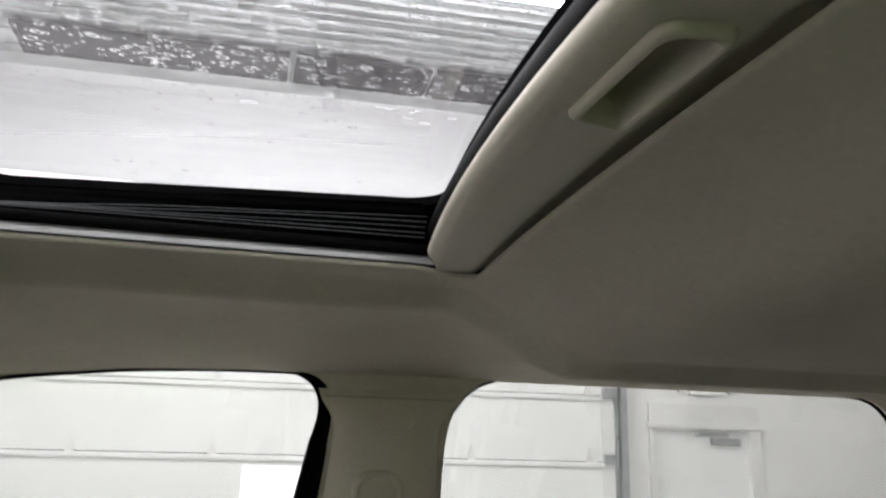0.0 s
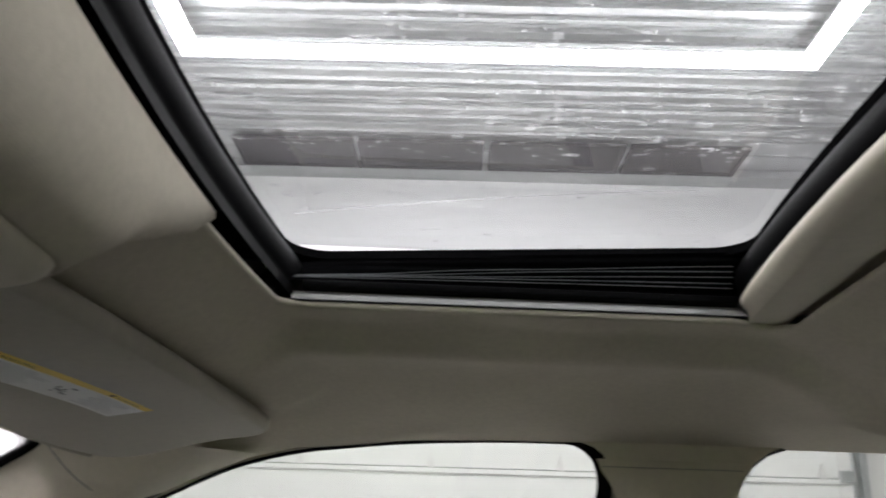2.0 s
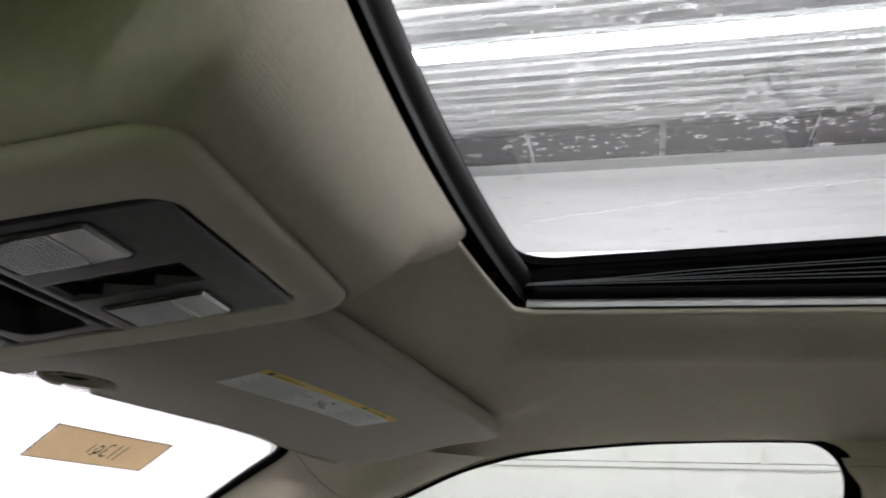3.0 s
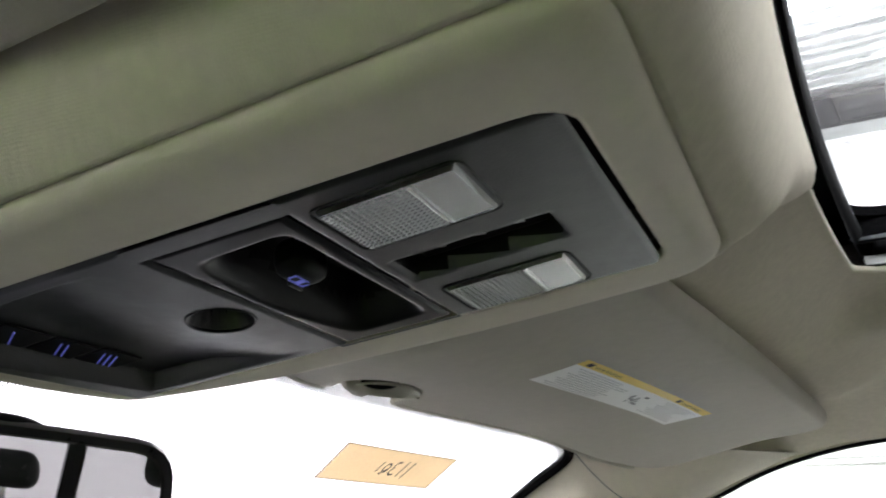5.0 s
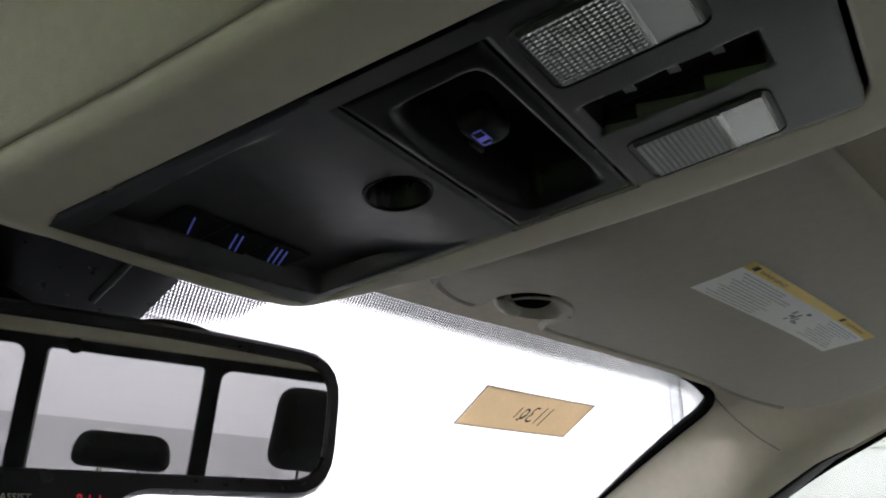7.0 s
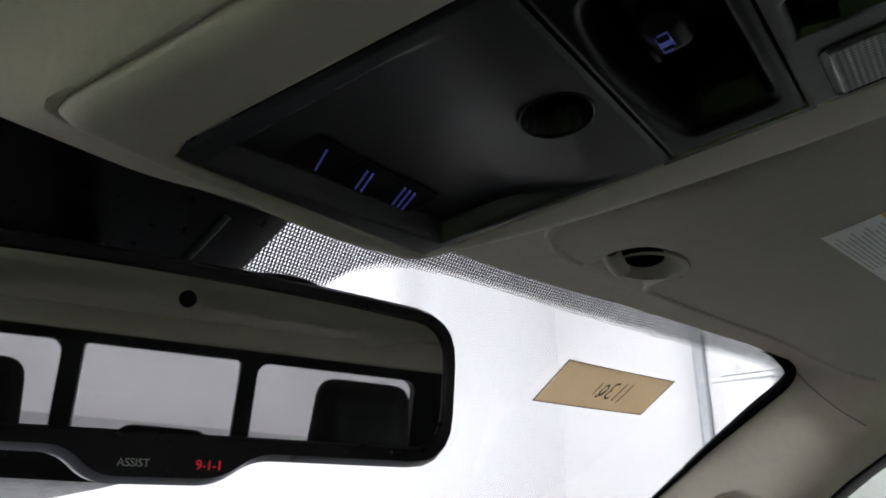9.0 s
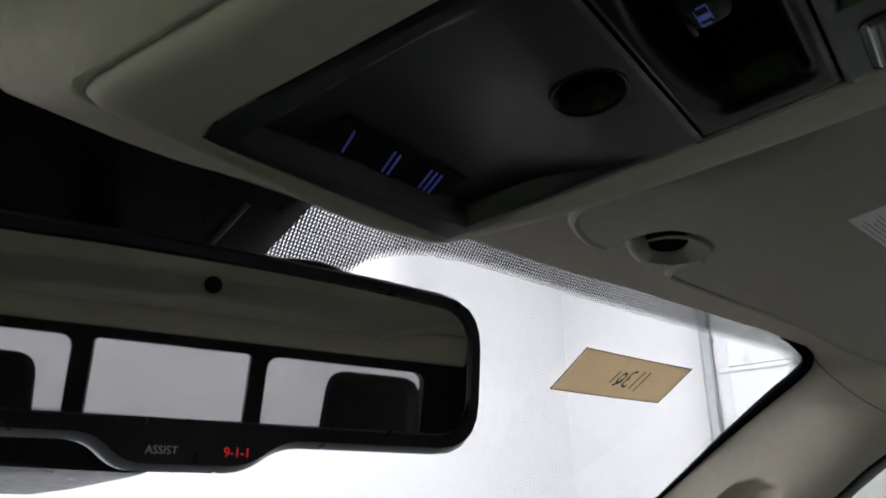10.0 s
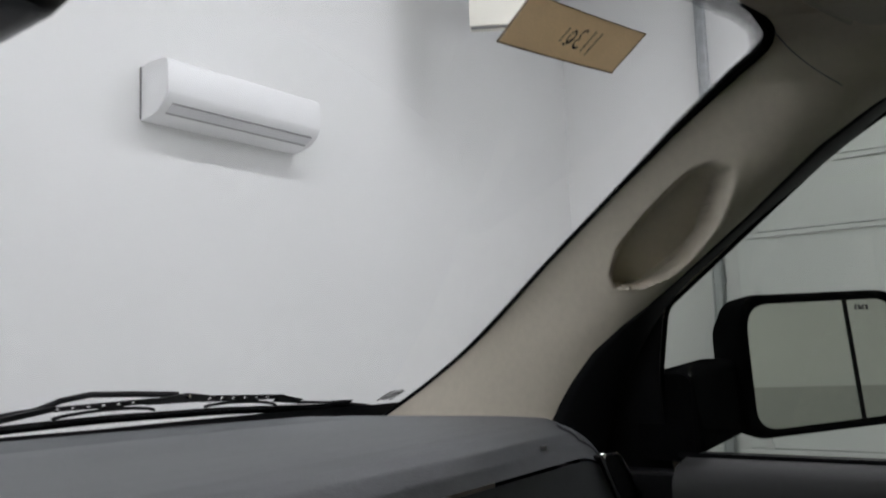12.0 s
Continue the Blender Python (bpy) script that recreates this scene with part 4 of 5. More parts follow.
POCKET = [Vector((u * 1.447, v * 0.2186)) for u, v in soft_corners([(0.490, 0.245), (0.482, 0.330), (0.494, 0.470), (0.515, 0.565), (0.560, 0.725), (0.612, 0.800), (0.642, 0.790), (0.655, 0.680), (0.645, 0.520), (0.617, 0.400), (0.572, 0.285), (0.525, 0.245)], 0.02, 4)]


BEAD += [tuple(along(WEDGE, (3 + k / 4) / 7)) for k in range(17)]


def pillar_a(s):
    """Moulded front pillar trim with a moulded-in grab handle pocket."""
    def fn(u, v):
        a, b = along(WEDGE, u), along(DEDGE, u)
        p = a.lerp(b, v)
        inward = Vector((-0.75, -0.55, -0.15)).normalized()
        bulge = 0.038 * math.sin(math.pi * min(1, max(0, v)) ** 1.7) ** 0.8 + 0.010 * math.sin(math.pi * v) * smooth(0.3, 0.5, u) * (1 - smooth(0.7, 0.9, u))
        # pocket: soft towards the glass, crisp towards the door
        q = Vector((u * 1.447, v * 0.2186))
        dep = rim = 0.0
        if 0.44 < u < 0.70:
            near, inside = 1.0, False
            for i in range(len(POCKET)):
                a2, b2 = POCKET[i - 1], POCKET[i]
                e = b2 - a2
                k = min(1, max(0, (q - a2).dot(e) / e.length_squared))
                near = min(near, (q - a2 - e * k).length)
                if (a2.y > q.y) != (b2.y > q.y) and q.x < (b2.x - a2.x) * (q.y - a2.y) / (b2.y - a2.y) + a2.x:
                    inside = not inside
            soft = 0.014 - 0.010 * smooth(0.30, 0.62, v)
            if inside:
                dep = 0.058 * smooth(0, soft, near) * (0.40 + 0.60 * smooth(0.25, 0.72, v))
            rim = 0.0025 * math.exp(-((near - 0.004) / 0.004) ** 2) * smooth(0.4, 0.6, v) * (0 if inside else 1)
        p = p + inward * (bulge - dep + rim)
        return (s * p.x, p.y, p.z)
    t = thing("pillar_trim", "beige moulded front pillar trim with recessed grab handle", "trim", "pillar trims", kind="structure", at=(s * 0.8, 0.2, 1.4))
    part("cover", surface(fn, 300, 110), BEIGE, t, smooth=70)
    part("seam", tube([(s * x, y, z) for x, y, z in [along([(0.699, -0.0132, 1.7838), (0.7130, -0.0256, 1.7648), (0.7230, -0.0436, 1.7448), (0.7370, -0.0616, 1.7298), (0.7580, -0.0786, 1.7188), (0.789, -0.0946, 1.7128)], k / 20) for k in range(21)]], 0.0007, 6), GREYINK, t, "thin dark joint line to the headliner")
    # lower black cover, door seal and painted door-side shade; mirror sail panel
    start = [(0.36, 0.99), (0.42, 0.84), (0.48, 0.79), (0.55, 0.85), (0.65, 0.87), (0.70, 0.83), (0.73, 0.77), (0.775, 0.715), (0.835, 0.71), (0.905, 0.72), (1.0, 0.72)]

    def low(u, v):
        uu = 0.36 + 0.64 * u
        v0 = table(start, uu)
        p = Vector(fn(uu, v0 + (1.0 - v0) * v))
        return p + Vector((-s * 0.75, -0.55, -0.15)).normalized() * 0.003 * smooth(0, 0.15, v)
    part("cover_seal_shade", surface(low, 120, 16), BLACK, t, "black lower pillar cover and door seal, with painted shade on the door side", smooth=60)
    sail = soft_corners([(0.166, 1.522), (0.184, 1.439), (0.186, 1.335), (0.150, 1.20), (0.40, 1.20), (0.34, 1.36), (0.25, 1.45), (0.20, 1.50)], 0.01, 3)
    part("sail_panel", plate_with_holes(sail, [], lambda u, v, w: (s * (side_x(v) - 0.004 + w), u, v), 0.004), BLACK, t, "black mirror sail panel", smooth=0)
    # rubber bead along the glass
    part("glass_bead", tube([(s * q.x, q.y + 0.004, q.z) for q in [along(BEAD, k / 88) for k in range(89)]], 0.0050, 8, taper=lambda k: 0.35 + 0.9 * smooth(0, 0.08, k) - 0.75 * smooth(0.16, 0.38, k)), RUBBER, t, "black rubber bead along the windshield")


pillar_a(1)
pillar_a(-1)


def windshield():
    w = thing("window_1", "clear curved windshield with black dotted border", "windshield", kind="structure", at=(0, 0.4, 1.6))

    def on(x, z, out=0.004):
        return (x, ws_y(x, z) + out, z)

    def half(z):
        return 0.69 + (0.845 - 0.69) * smooth(1.81, 1.45, z)
    g = part("glass", surface(lambda u, v: on((2 * u - 1) * (half(1.835 - 0.49 * v) + 0.01), 1.835 - 0.49 * v, 0.010), 40, 24), GLASS, w, "clear laminated glass", smooth=60)
    g.visible_shadow = False

    def strip(fn, nu, nv, name, mat, label, flip=False):
        bm = surface(fn, nu, nv)
        ob = part(name, bm, mat, w, label, smooth=60)
        uv = ob.data.uv_layers.new(name="uv")
        uv.active_render = True
        fade = ob.data.uv_layers.new(name="fade")
        for lp in ob.data.loops:
            co = ob.data.vertices[lp.vertex_index].co
            ob.data.uv_layers["uv"].data[lp.index].uv = (co.x, (1.8 - co.z) * 0.95)
            k = (lp.vertex_index % (nv + 1)) / nv
            fade.data[lp.index].uv = (0.0, 1 - k if flip else k)
        ob.visible_shadow = False
        return ob
    band = [(0.09, 1.767), (0.13, 1.770), (0.158, 1.775), (0.167, 1.7855), (0.183, 1.791), (0.205, 1.7947), (0.235, 1.7963), (0.29, 1.797), (0.36, 1.7957), (0.43, 1.7944), (0.53, 1.7915), (0.60, 1.7885), (0.65, 1.7858), (0.68, 1.7815), (0.70, 1.7735), (0.71, 1.762), (0.716, 1.745)]
    low = lambda x: table(band, abs(x))
    strip(lambda u, v: on((2 * u - 1) * 0.716, 1.828 + (low((2 * u - 1) * 0.716) - 1.828) * v), 180, 6, "dotted_border", FRIT, "dotted black print along the top")
    for s in (1, -1):
        def edge(u, v, s=s):
            q = along(BEAD, 0.15 + 0.85 * u)
            x = q.x - (0.0150 - 0.009 * smooth(0, 0.3, u)) * (1 - v) + 0.01 * v
            return (s * x, ws_y(x, q.z) + 0.004, q.z)
        strip(edge, 60, 4, "dotted_border", FRIT, "dotted black print along the pillar", True)
    top = lambda x: table([(0, 1.3930), (0.45, 1.3940), (0.55, 1.3965), (0.66, 1.3990), (0.76, 1.3995), (0.82, 1.402)], abs(x))
    strip(lambda u, v: on((2 * u - 1) * 0.82, top((2 * u - 1) * 0.82) - 0.05 * v, 0.003), 80, 4, "lower_border", BLACK, "black printed lower edge")
    # cover over the mirror mount and sensors
    def cover(u, v):
        x = -0.10 + 0.195 * u
        z = 1.83 - 0.09 * v
        e = (1 - (2 * u - 1) ** 6)
        return (x, ws_y(x, z) - 0.002 - 0.012 * e * (1 - 0.3 * v), z)
    part("sensor_cover", surface(cover, 24, 10), GLOSSY, w, "black sensor and mirror mount cover", smooth=50)
    part("cover_edge", tube([(0.0545, 0.137, 1.787), (0.0544, 0.1544, 1.7761), (0.0538, 0.170, 1.7665)], 0.0022, 8), DASH, w, "grey rounded edge of the cover")


windshield()


def console():
    """Overhead console: beige housing, dark trim with lamps, switch bowl and key tray."""
    c = thing("overhead_console", "beige overhead console with dark trim panel and reading lamps", "console", at=(0, -0.1, 1.78))
    slope = -0.1567
    bend = lambda x, y: (x, y - 0.055 * max(0.0, x + 0.06) * smooth(-0.07, 0.03, y))
    hole = lambda g, z: [(*bend(x + 0.053 * (0.031 - y) - 0.0125, y), pz(bend(x, y)[1]) + z) for x, y in star(rounded(-0.0585 - g, 0.0820 + g, -0.2392 - g, 0.0305 + g, 0.013 + g, 8), 200, (0.005, -0.115))]
    rim = lambda g, z: [(x, y, pz(y) + z) for x, y in star(console_outline(g))]
    rings = [hole(0.0, 0.004), hole(0.0, 0.0010), hole(0.0006, 0.0002), hole(0.0020, 0.0), rim(0.0120, 0.0), rim(0.0085, 0.0001), rim(0.0060, 0.0006), rim(0.0036, 0.0016), rim(0.0018, 0.0030), rim(0.0006, 0.0048), rim(0.0, 0.0068), rim(0.0004, 0.0110)]
    part("housing", loft(rings), BEIGE, c, "beige grained plastic housing", smooth=60)

    def plate(name, x0, x1, y0, y1, depth, step, mat, label, well=None, edge_roll=0.0012):
        nx, ny = int((x1 - x0) / step), int((y1 - y0) / step)
        def fn(u, v):
            x, y = x0 + (x1 - x0) * u, y0 + (y1 - y0) * v
            edge = min(x - x0, x1 - x, y - y0, y1 - y)
            roll = edge_roll * (1 - smooth(0, 0.0016, edge))
            x += 0.053 * (0.031 - y)
            z = roll + depth(x, y)
            x, y = bend(x, y)
            return (x, y, pz(y) + z)
        ob = part(name, surface(fn, max(2, nx), ny), mat, c, label, smooth=50)
        # faces deeper than this threshold turn near-black: recess shade put into the material
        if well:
            ob.data.materials.append(SHADEBLACK)
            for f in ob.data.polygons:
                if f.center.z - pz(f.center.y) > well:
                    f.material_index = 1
        return ob

    def bowl(x, y, x0, x1, y0, y1, wall):
        e = min(x - x0, x1 - x, y - y0, y1 - y)
        return smooth(0, wall, e)

    rear = lambda x, y: 0.012 * bowl(x, y, 0.005, 0.029, -0.214, -0.152, 0.004)
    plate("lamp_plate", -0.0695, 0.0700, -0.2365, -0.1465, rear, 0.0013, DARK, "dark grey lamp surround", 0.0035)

    def switch_depth(x, y):
        front = -0.0975 - 0.006 * ((x - 0.008) / 0.05) ** 2
        a = smooth(-0.041, -0.026, x) * (1 - smooth(0.052, 0.065, x))
        b = smooth(-0.1405, -0.131, y) * (1 - smooth(front - 0.010, front, y))
        return 0.022 * a * b
    for a, b in ((-0.0695, -0.0604), (0.0674, 0.0700)):
        plate("side_strip", a, b, -0.1490, -0.0905, lambda x, y: -0.0003, 0.0030, DARK, "dark strip beside the switch bowl", None, 0.0)
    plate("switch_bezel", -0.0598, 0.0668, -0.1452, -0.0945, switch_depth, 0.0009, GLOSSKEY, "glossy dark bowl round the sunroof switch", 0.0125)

    def tray_depth(x, y):
        e = min(x + 0.0575, 0.0655 + 0.07 * (0.0026 - y) - x, 0.0262 - 0.085 * (x + 0.05) - y)
        h = math.hypot((x - 0.0095) / 0.0142, (y + 0.075) / 0.0124)
        return 0.0090 * smooth(0, 0.0035, e) * smooth(-0.078, -0.010, y) + 0.011 * (1 - smooth(0.90, 1.03, h))
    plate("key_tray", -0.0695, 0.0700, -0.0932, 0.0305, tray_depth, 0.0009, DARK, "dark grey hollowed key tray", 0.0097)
    part("cup_rim", tube([(0.0095 + 0.0146 * math.cos(2 * math.pi * k / 40), -0.075 + 0.0128 * math.sin(2 * math.pi * k / 40), pz(-0.075 + 0.0128 * math.sin(2 * math.pi * k / 40)) + tray_depth(0.04, -0.075) + 0.0003) for k in range(40)], 0.0008, 8, closed=True), GLOSSKEY, c, "rounded rim of the cup hollow")
    part("backing", placed(box(-0.07, 0.082, -0.237, 0.031, 0, 0.002), Matrix.Translation((0, 0.031, 1.744 + 0.026)) @ Matrix.Rotation(math.atan(slope), 4, "X") @ Matrix.Translation((0, -0.031, 0))), BLACK, c, smooth=0)
    # rocker switch in the bowl
    k = part("rocker_switch", placed(box(-0.010, 0.010, -0.0075, 0.0075, -0.007, 0.008), Matrix.Translation((-0.0005, -0.1185, pz(-0.1185) + 0.0085)) @ Matrix.Rotation(radians(-9), 4, "X")), BLACK, c, "black sunroof rocker switch", bevel=0.005)
    zi = pz(-0.118) + 0.0013
    def icon(a, b, d, e):
        return placed(box(a, b, d, e, -0.0003, 0.0003), Matrix.Translation((-0.0008, -0.1184, zi)) @ Matrix.Rotation(radians(-9), 4, "X"))
    for q in ((-0.0040, 0.0048, 0.0020, 0.0022), (-0.0049, 0.0034, -0.0022, -0.0020), (-0.0051, -0.0048, -0.0022, 0.0012), (0.0048, 0.0051, -0.0010, 0.0022), (-0.0005, 0.0020, -0.0020, 0.0020)):
        part("icon", icon(*q), BLUEKEY, k, "glowing blue symbol", smooth=0)
    part("grip", placed(box(-0.0045, 0.0045, -0.0009, 0.0009, -0.0012, 0.0012), Matrix.Translation((0.0045, -0.1130, zi + 0.0006)) @ Matrix.Rotation(radians(-9), 4, "X")), GLOSSKEY, k, "moulded finger ridge", bevel=0.0006)
    # key strokes I, II, III on the front slope of the tray
    for n, x, y in ((1, -0.0198, 0.0069), (2, 0.0048, 0.0062), (3, 0.0288, 0.0045)):
        up = pz(y) + 0.0078
        key = part("key_pad", placed(box(-0.0115, 0.0115, -0.010, 0.008, -0.0002, 0.0008), Matrix.Translation((x, y, up)) @ Matrix.Rotation(radians(-9), 4, "X")), BLACK, c, "black key pad", bevel=0.0015)
        for i in range(n):
            dx = x + (i - (n - 1) / 2) * 0.0034
            part("stroke", placed(box(-0.0003, 0.0003, -0.0070, 0.0070, -0.0006, 0.0002), Matrix.Translation((dx, y, up - 0.0003)) @ Matrix.Rotation(radians(-9), 4, "X") @ Matrix.Rotation(radians(-31), 4, "Z")), BLUEKEY, key, "glowing blue stroke", smooth=0)
    # reading lamps
    for x0, x1, y0, y1 in ((-0.0485, -0.0105, -0.2040, -0.1530), (0.0415, 0.0770, -0.2085, -0.1565)):
        nx, ny = 72, 96
        px, py = (x1 - x0) / 18, (y1 - y0) / 24
        def lens(u, v):
            x, y = x0 + (x1 - x0) * u, y0 + (y1 - y0) * v
            e = min(x - x0, x1 - x, y - y0, y1 - y)
            z = 0.0045 * (1 - smooth(0, 0.003, e)) - 0.0018
            if e > 0.0028 and v > 0.36:
                z += 0.0007 * (abs(((x - x0) / px) % 1 - 0.5) + abs(((y - y0) / py) % 1 - 0.5))
            elif e > 0.0028 and v < 0.33:
                z += 0.0004
            return (x, y, pz(y) + z)
        part("reading_lamp", surface(lens, nx, ny), LENS, c, "clear ribbed reading lamp lens", smooth=20)
        part("lamp_rim", loft([[(x, y, pz(y) + dz) for x, y in rounded(x0 - g, x1 + g, y0 - g, y1 + g, 0.004 + g, 4)] for g, dz in ((0.0, 0.002), (0.0001, -0.0004), (0.0006, -0.0006), (0.0011, 0.0006))]), BLACK, c, "black lamp rim")
        part("reflector", loft([[(x, y, pz(y) + dz) for x, y in rounded(x0 - 0.0008, x1 + 0.0008, y0 - 0.0008, y1 + 0.0008, 0.004, 4)] for dz in (0.0016, 0.012)], False, True), DASH, c, "dark lamp reflector", smooth=30)
    bar = part("lamp_switch", placed(box(-0.0085, 0.0085, -0.026, 0.026, -0.002, 0.004), Matrix.Translation((0.017, -0.183, pz(-0.183) + 0.0085)) @ Matrix.Rotation(math.atan(slope), 4, "X")), SHADEBLACK, c, "black lamp switch bar", bevel=0.002)
    for y in (-0.199, -0.184, -0.168):
        part("mark", box(0.0135, 0.0175, y - 0.002, y + 0.002, pz(y) + 0.0055, pz(y) + 0.006), GREYINK, bar, "tiny grey print", smooth=0)


console()


VISOR_OUT = [(0.125, -0.024), (0.149, 0.001), (0.1845, 0.0095), (0.206, 0.0065), (0.2125, -0.003), (0.199, -0.020), (0.200, -0.036), (0.217, -0.046), (0.238, -0.047), (0.256, -0.038), (0.263, -0.022), (0.270, -0.006), (0.295, -0.0055), (0.425, -0.028), (0.500, -0.046), (0.575, -0.062), (0.690, -0.105), (0.700, -0.180), (0.690, -0.255), (0.640, -0.284), (0.460, -0.259), (0.340, -0.241), (0.200, -0.218), (0.115, -0.205), (0.105, -0.180)]


def sun_visor(s):
    v = thing("sun_visor", "grey-beige padded sun visor folded up" + (" with a warning label" if s > 0 else ""), "sun visor", "sun visors", at=(s * 0.4, -0.15, 1.8))
    out = soft_corners(VISOR_OUT, [0.02, 0.02, 0.015, 0.008, 0.006, 0.01, 0.012, 0.012, 0.012, 0.012, 0.01, 0.01, 0.015, 0.04, 0.04, 0.04, 0.05, 0.05, 0.04, 0.04, 0.05, 0.05, 0.05, 0.03, 0.03], 5)
    if s < 0:
        out = soft_corners([(-0.112, -0.020), (-0.1285, -0.170), (-0.17, -0.215), (-0.66, -0.275), (-0.70, -0.16), (-0.66, -0.09), (-0.32, 0.000), (-0.16, 0.010)], [0.03, 0.04, 0.04, 0.05, 0.05, 0.05, 0.05, 0.03], 6)
    part("pad", pillow(out, visor_z if s > 0 else (lambda x, y: 1.806 - 0.016 * smooth(-0.3, -0.6, x)), 0.018, 0.006), VISOR, v, smooth=60)
    if s < 0:
        return
    # hollow round the clip: a rounded sleeve, its painted socket shade and the pivot end
    zc = visor_z(0.22, -0.03)
    def dish(u, v):
        a = 2 * math.pi * u
        x, y = 0.2345 + 0.0285 * v * math.cos(a), -0.0265 + 0.0200 * v * math.sin(a)
        return (x, y, zc + 0.004 - 0.0125 * v ** 2.2 + 0.004 * (1 - smooth(0.206, 0.232, x)) * v)
    part("pivot_sleeve", surface(dish, 48, 12), VISOR, v, "rounded hollow round the pivot", smooth=70)
    part("pivot_rim", tube([(0.2345 + 0.0290 * math.cos(radians(a)), -0.0268 + 0.0205 * math.sin(radians(a)), zc - 0.0088) for a in range(-20, -201, -8)], 0.0011, 8, taper=lambda t: 0.5 + 0.5 * math.sin(math.pi * t)), VISOR, v, "thin raised lip of the hollow")
    part("pivot_end", tube([(0.208, -0.014, zc - 0.003), (0.213, -0.0125, zc - 0.005), (0.226, -0.010, zc - 0.006), (0.236, -0.008, zc - 0.005)], 0.0060, 12, taper=lambda t: 0.7 + 0.3 * smooth(0, 0.3, t)), VISOR, v, "beige pivot pin end")
    # black convex blob: the dark of the socket hole as colour
    sock = bmesh.new()
    bmesh.ops.create_uvsphere(sock, u_segments=20, v_segments=12, radius=1.0)
    part("socket_shade", placed(sock, Matrix.Translation((0.2285, -0.0250, zc - 0.0025)) @ Matrix.Diagonal((0.0170, 0.0125, 0.0055, 1))), RUBBER, v, "black bulge standing for the shaded clip socket")
    def piping(pts):
        path = [along([(*p, 0) for p in pts], k / 48) for k in range(49)]
        return tube([(q.x, q.y, visor_z(q.x, q.y) - 0.0072) for q in path], 0.0030, 8)
    part("seam", piping([(0.1185, -0.040), (0.1285, -0.0255), (0.151, -0.003), (0.184, 0.005), (0.203, 0.003)]), VISOR, v, "rolled padded edge")
    part("seam", piping([(0.262, -0.036), (0.268, -0.022), (0.277, -0.0105), (0.298, -0.0095), (0.425, -0.0315), (0.500, -0.0495), (0.575, -0.0655), (0.650, -0.090)]), VISOR, v, "rolled padded edge")
    part("outer_clip", placed(box(-0.014, 0.014, -0.009, 0.009, -0.004, 0.014), Matrix.Translation((0.597, -0.072, visor_z(0.597, -0.072)))), VISOR, v, "beige outer clip", bevel=0.004)
    a, b, c_, d = (Vector(q) for q in ((0.252, -0.119), (0.2525, -0.158), (0.503, -0.194), (0.499, -0.154)))

    def at(u, w, lift):
        p = a.lerp(d, u).lerp(b.lerp(c_, u), w)
        return (p.x, p.y, visor_z(p.x, p.y) - 0.009 - lift)

    def patch(u0, u1, w0, w1, lift, nu=8):
        return surface(lambda p, q: at(u0 + (u1 - u0) * p, w0 + (w1 - w0) * q, lift), nu, 2)
    lab = part("warning_label", patch(0, 1, 0, 0.80, 0.0004), LABELWHITE, v, "white printed warning label", smooth=60)
    part("header", patch(0.0, 1.0, 0.80, 1.0, 0.0004), LABELYELLOW, lab, "yellow label header", smooth=60)
    for u in (0.03, 0.70):
        part("print", patch(u, u + 0.03, 0.85, 0.96, 0.0008, 2), INK, lab, "black symbol", smooth=0)
        cu = bpy.data.curves.new("print", "FONT")
        cu.body, cu.size = "WARNING", 1.0
        tx = new("print_draft", cu)
        word = bmesh.new()
        word.from_mesh(bpy.data.meshes.new_from_object(tx))
        bpy.data.objects.remove(tx)
        for q in word.verts:
            q.co = at(u + 0.045 + q.co.x * 0.036, 0.86 + q.co.y * 0.11, 0.0008)
        part("print", word, INK, lab, "black capital letters", smooth=0)
    rnd = random.Random(2)
    for u0, u1, n in ((0.04, 0.42, 11), (0.68, 0.97, 10)):
        for k in range(n):
            w = 0.73 - 0.066 * k
            part("print", patch(u0 + 0.02 * (k % 3), u1 - 0.1 * rnd.random(), w - 0.009, w + 0.009, 0.0008, 4), PALEINK, lab, "grey line of print", smooth=0)
    for u, du, w, dw in ((0.485, 0.016, 0.52, 0.10), (0.500, 0.034, 0.42, 0.06), (0.530, 0.014, 0.44, 0.20), (0.545, 0.030, 0.62, 0.07), (0.556, 0.012, 0.36, 0.16), (0.570, 0.030, 0.30, 0.06), (0.512, 0.010, 0.30, 0.08)):
        part("print", patch(u, u + du, w - dw / 2, w + dw / 2, 0.0008, 2), GREYINK, lab, "dark pictogram stroke", smooth=0)


sun_visor(1)
sun_visor(-1)


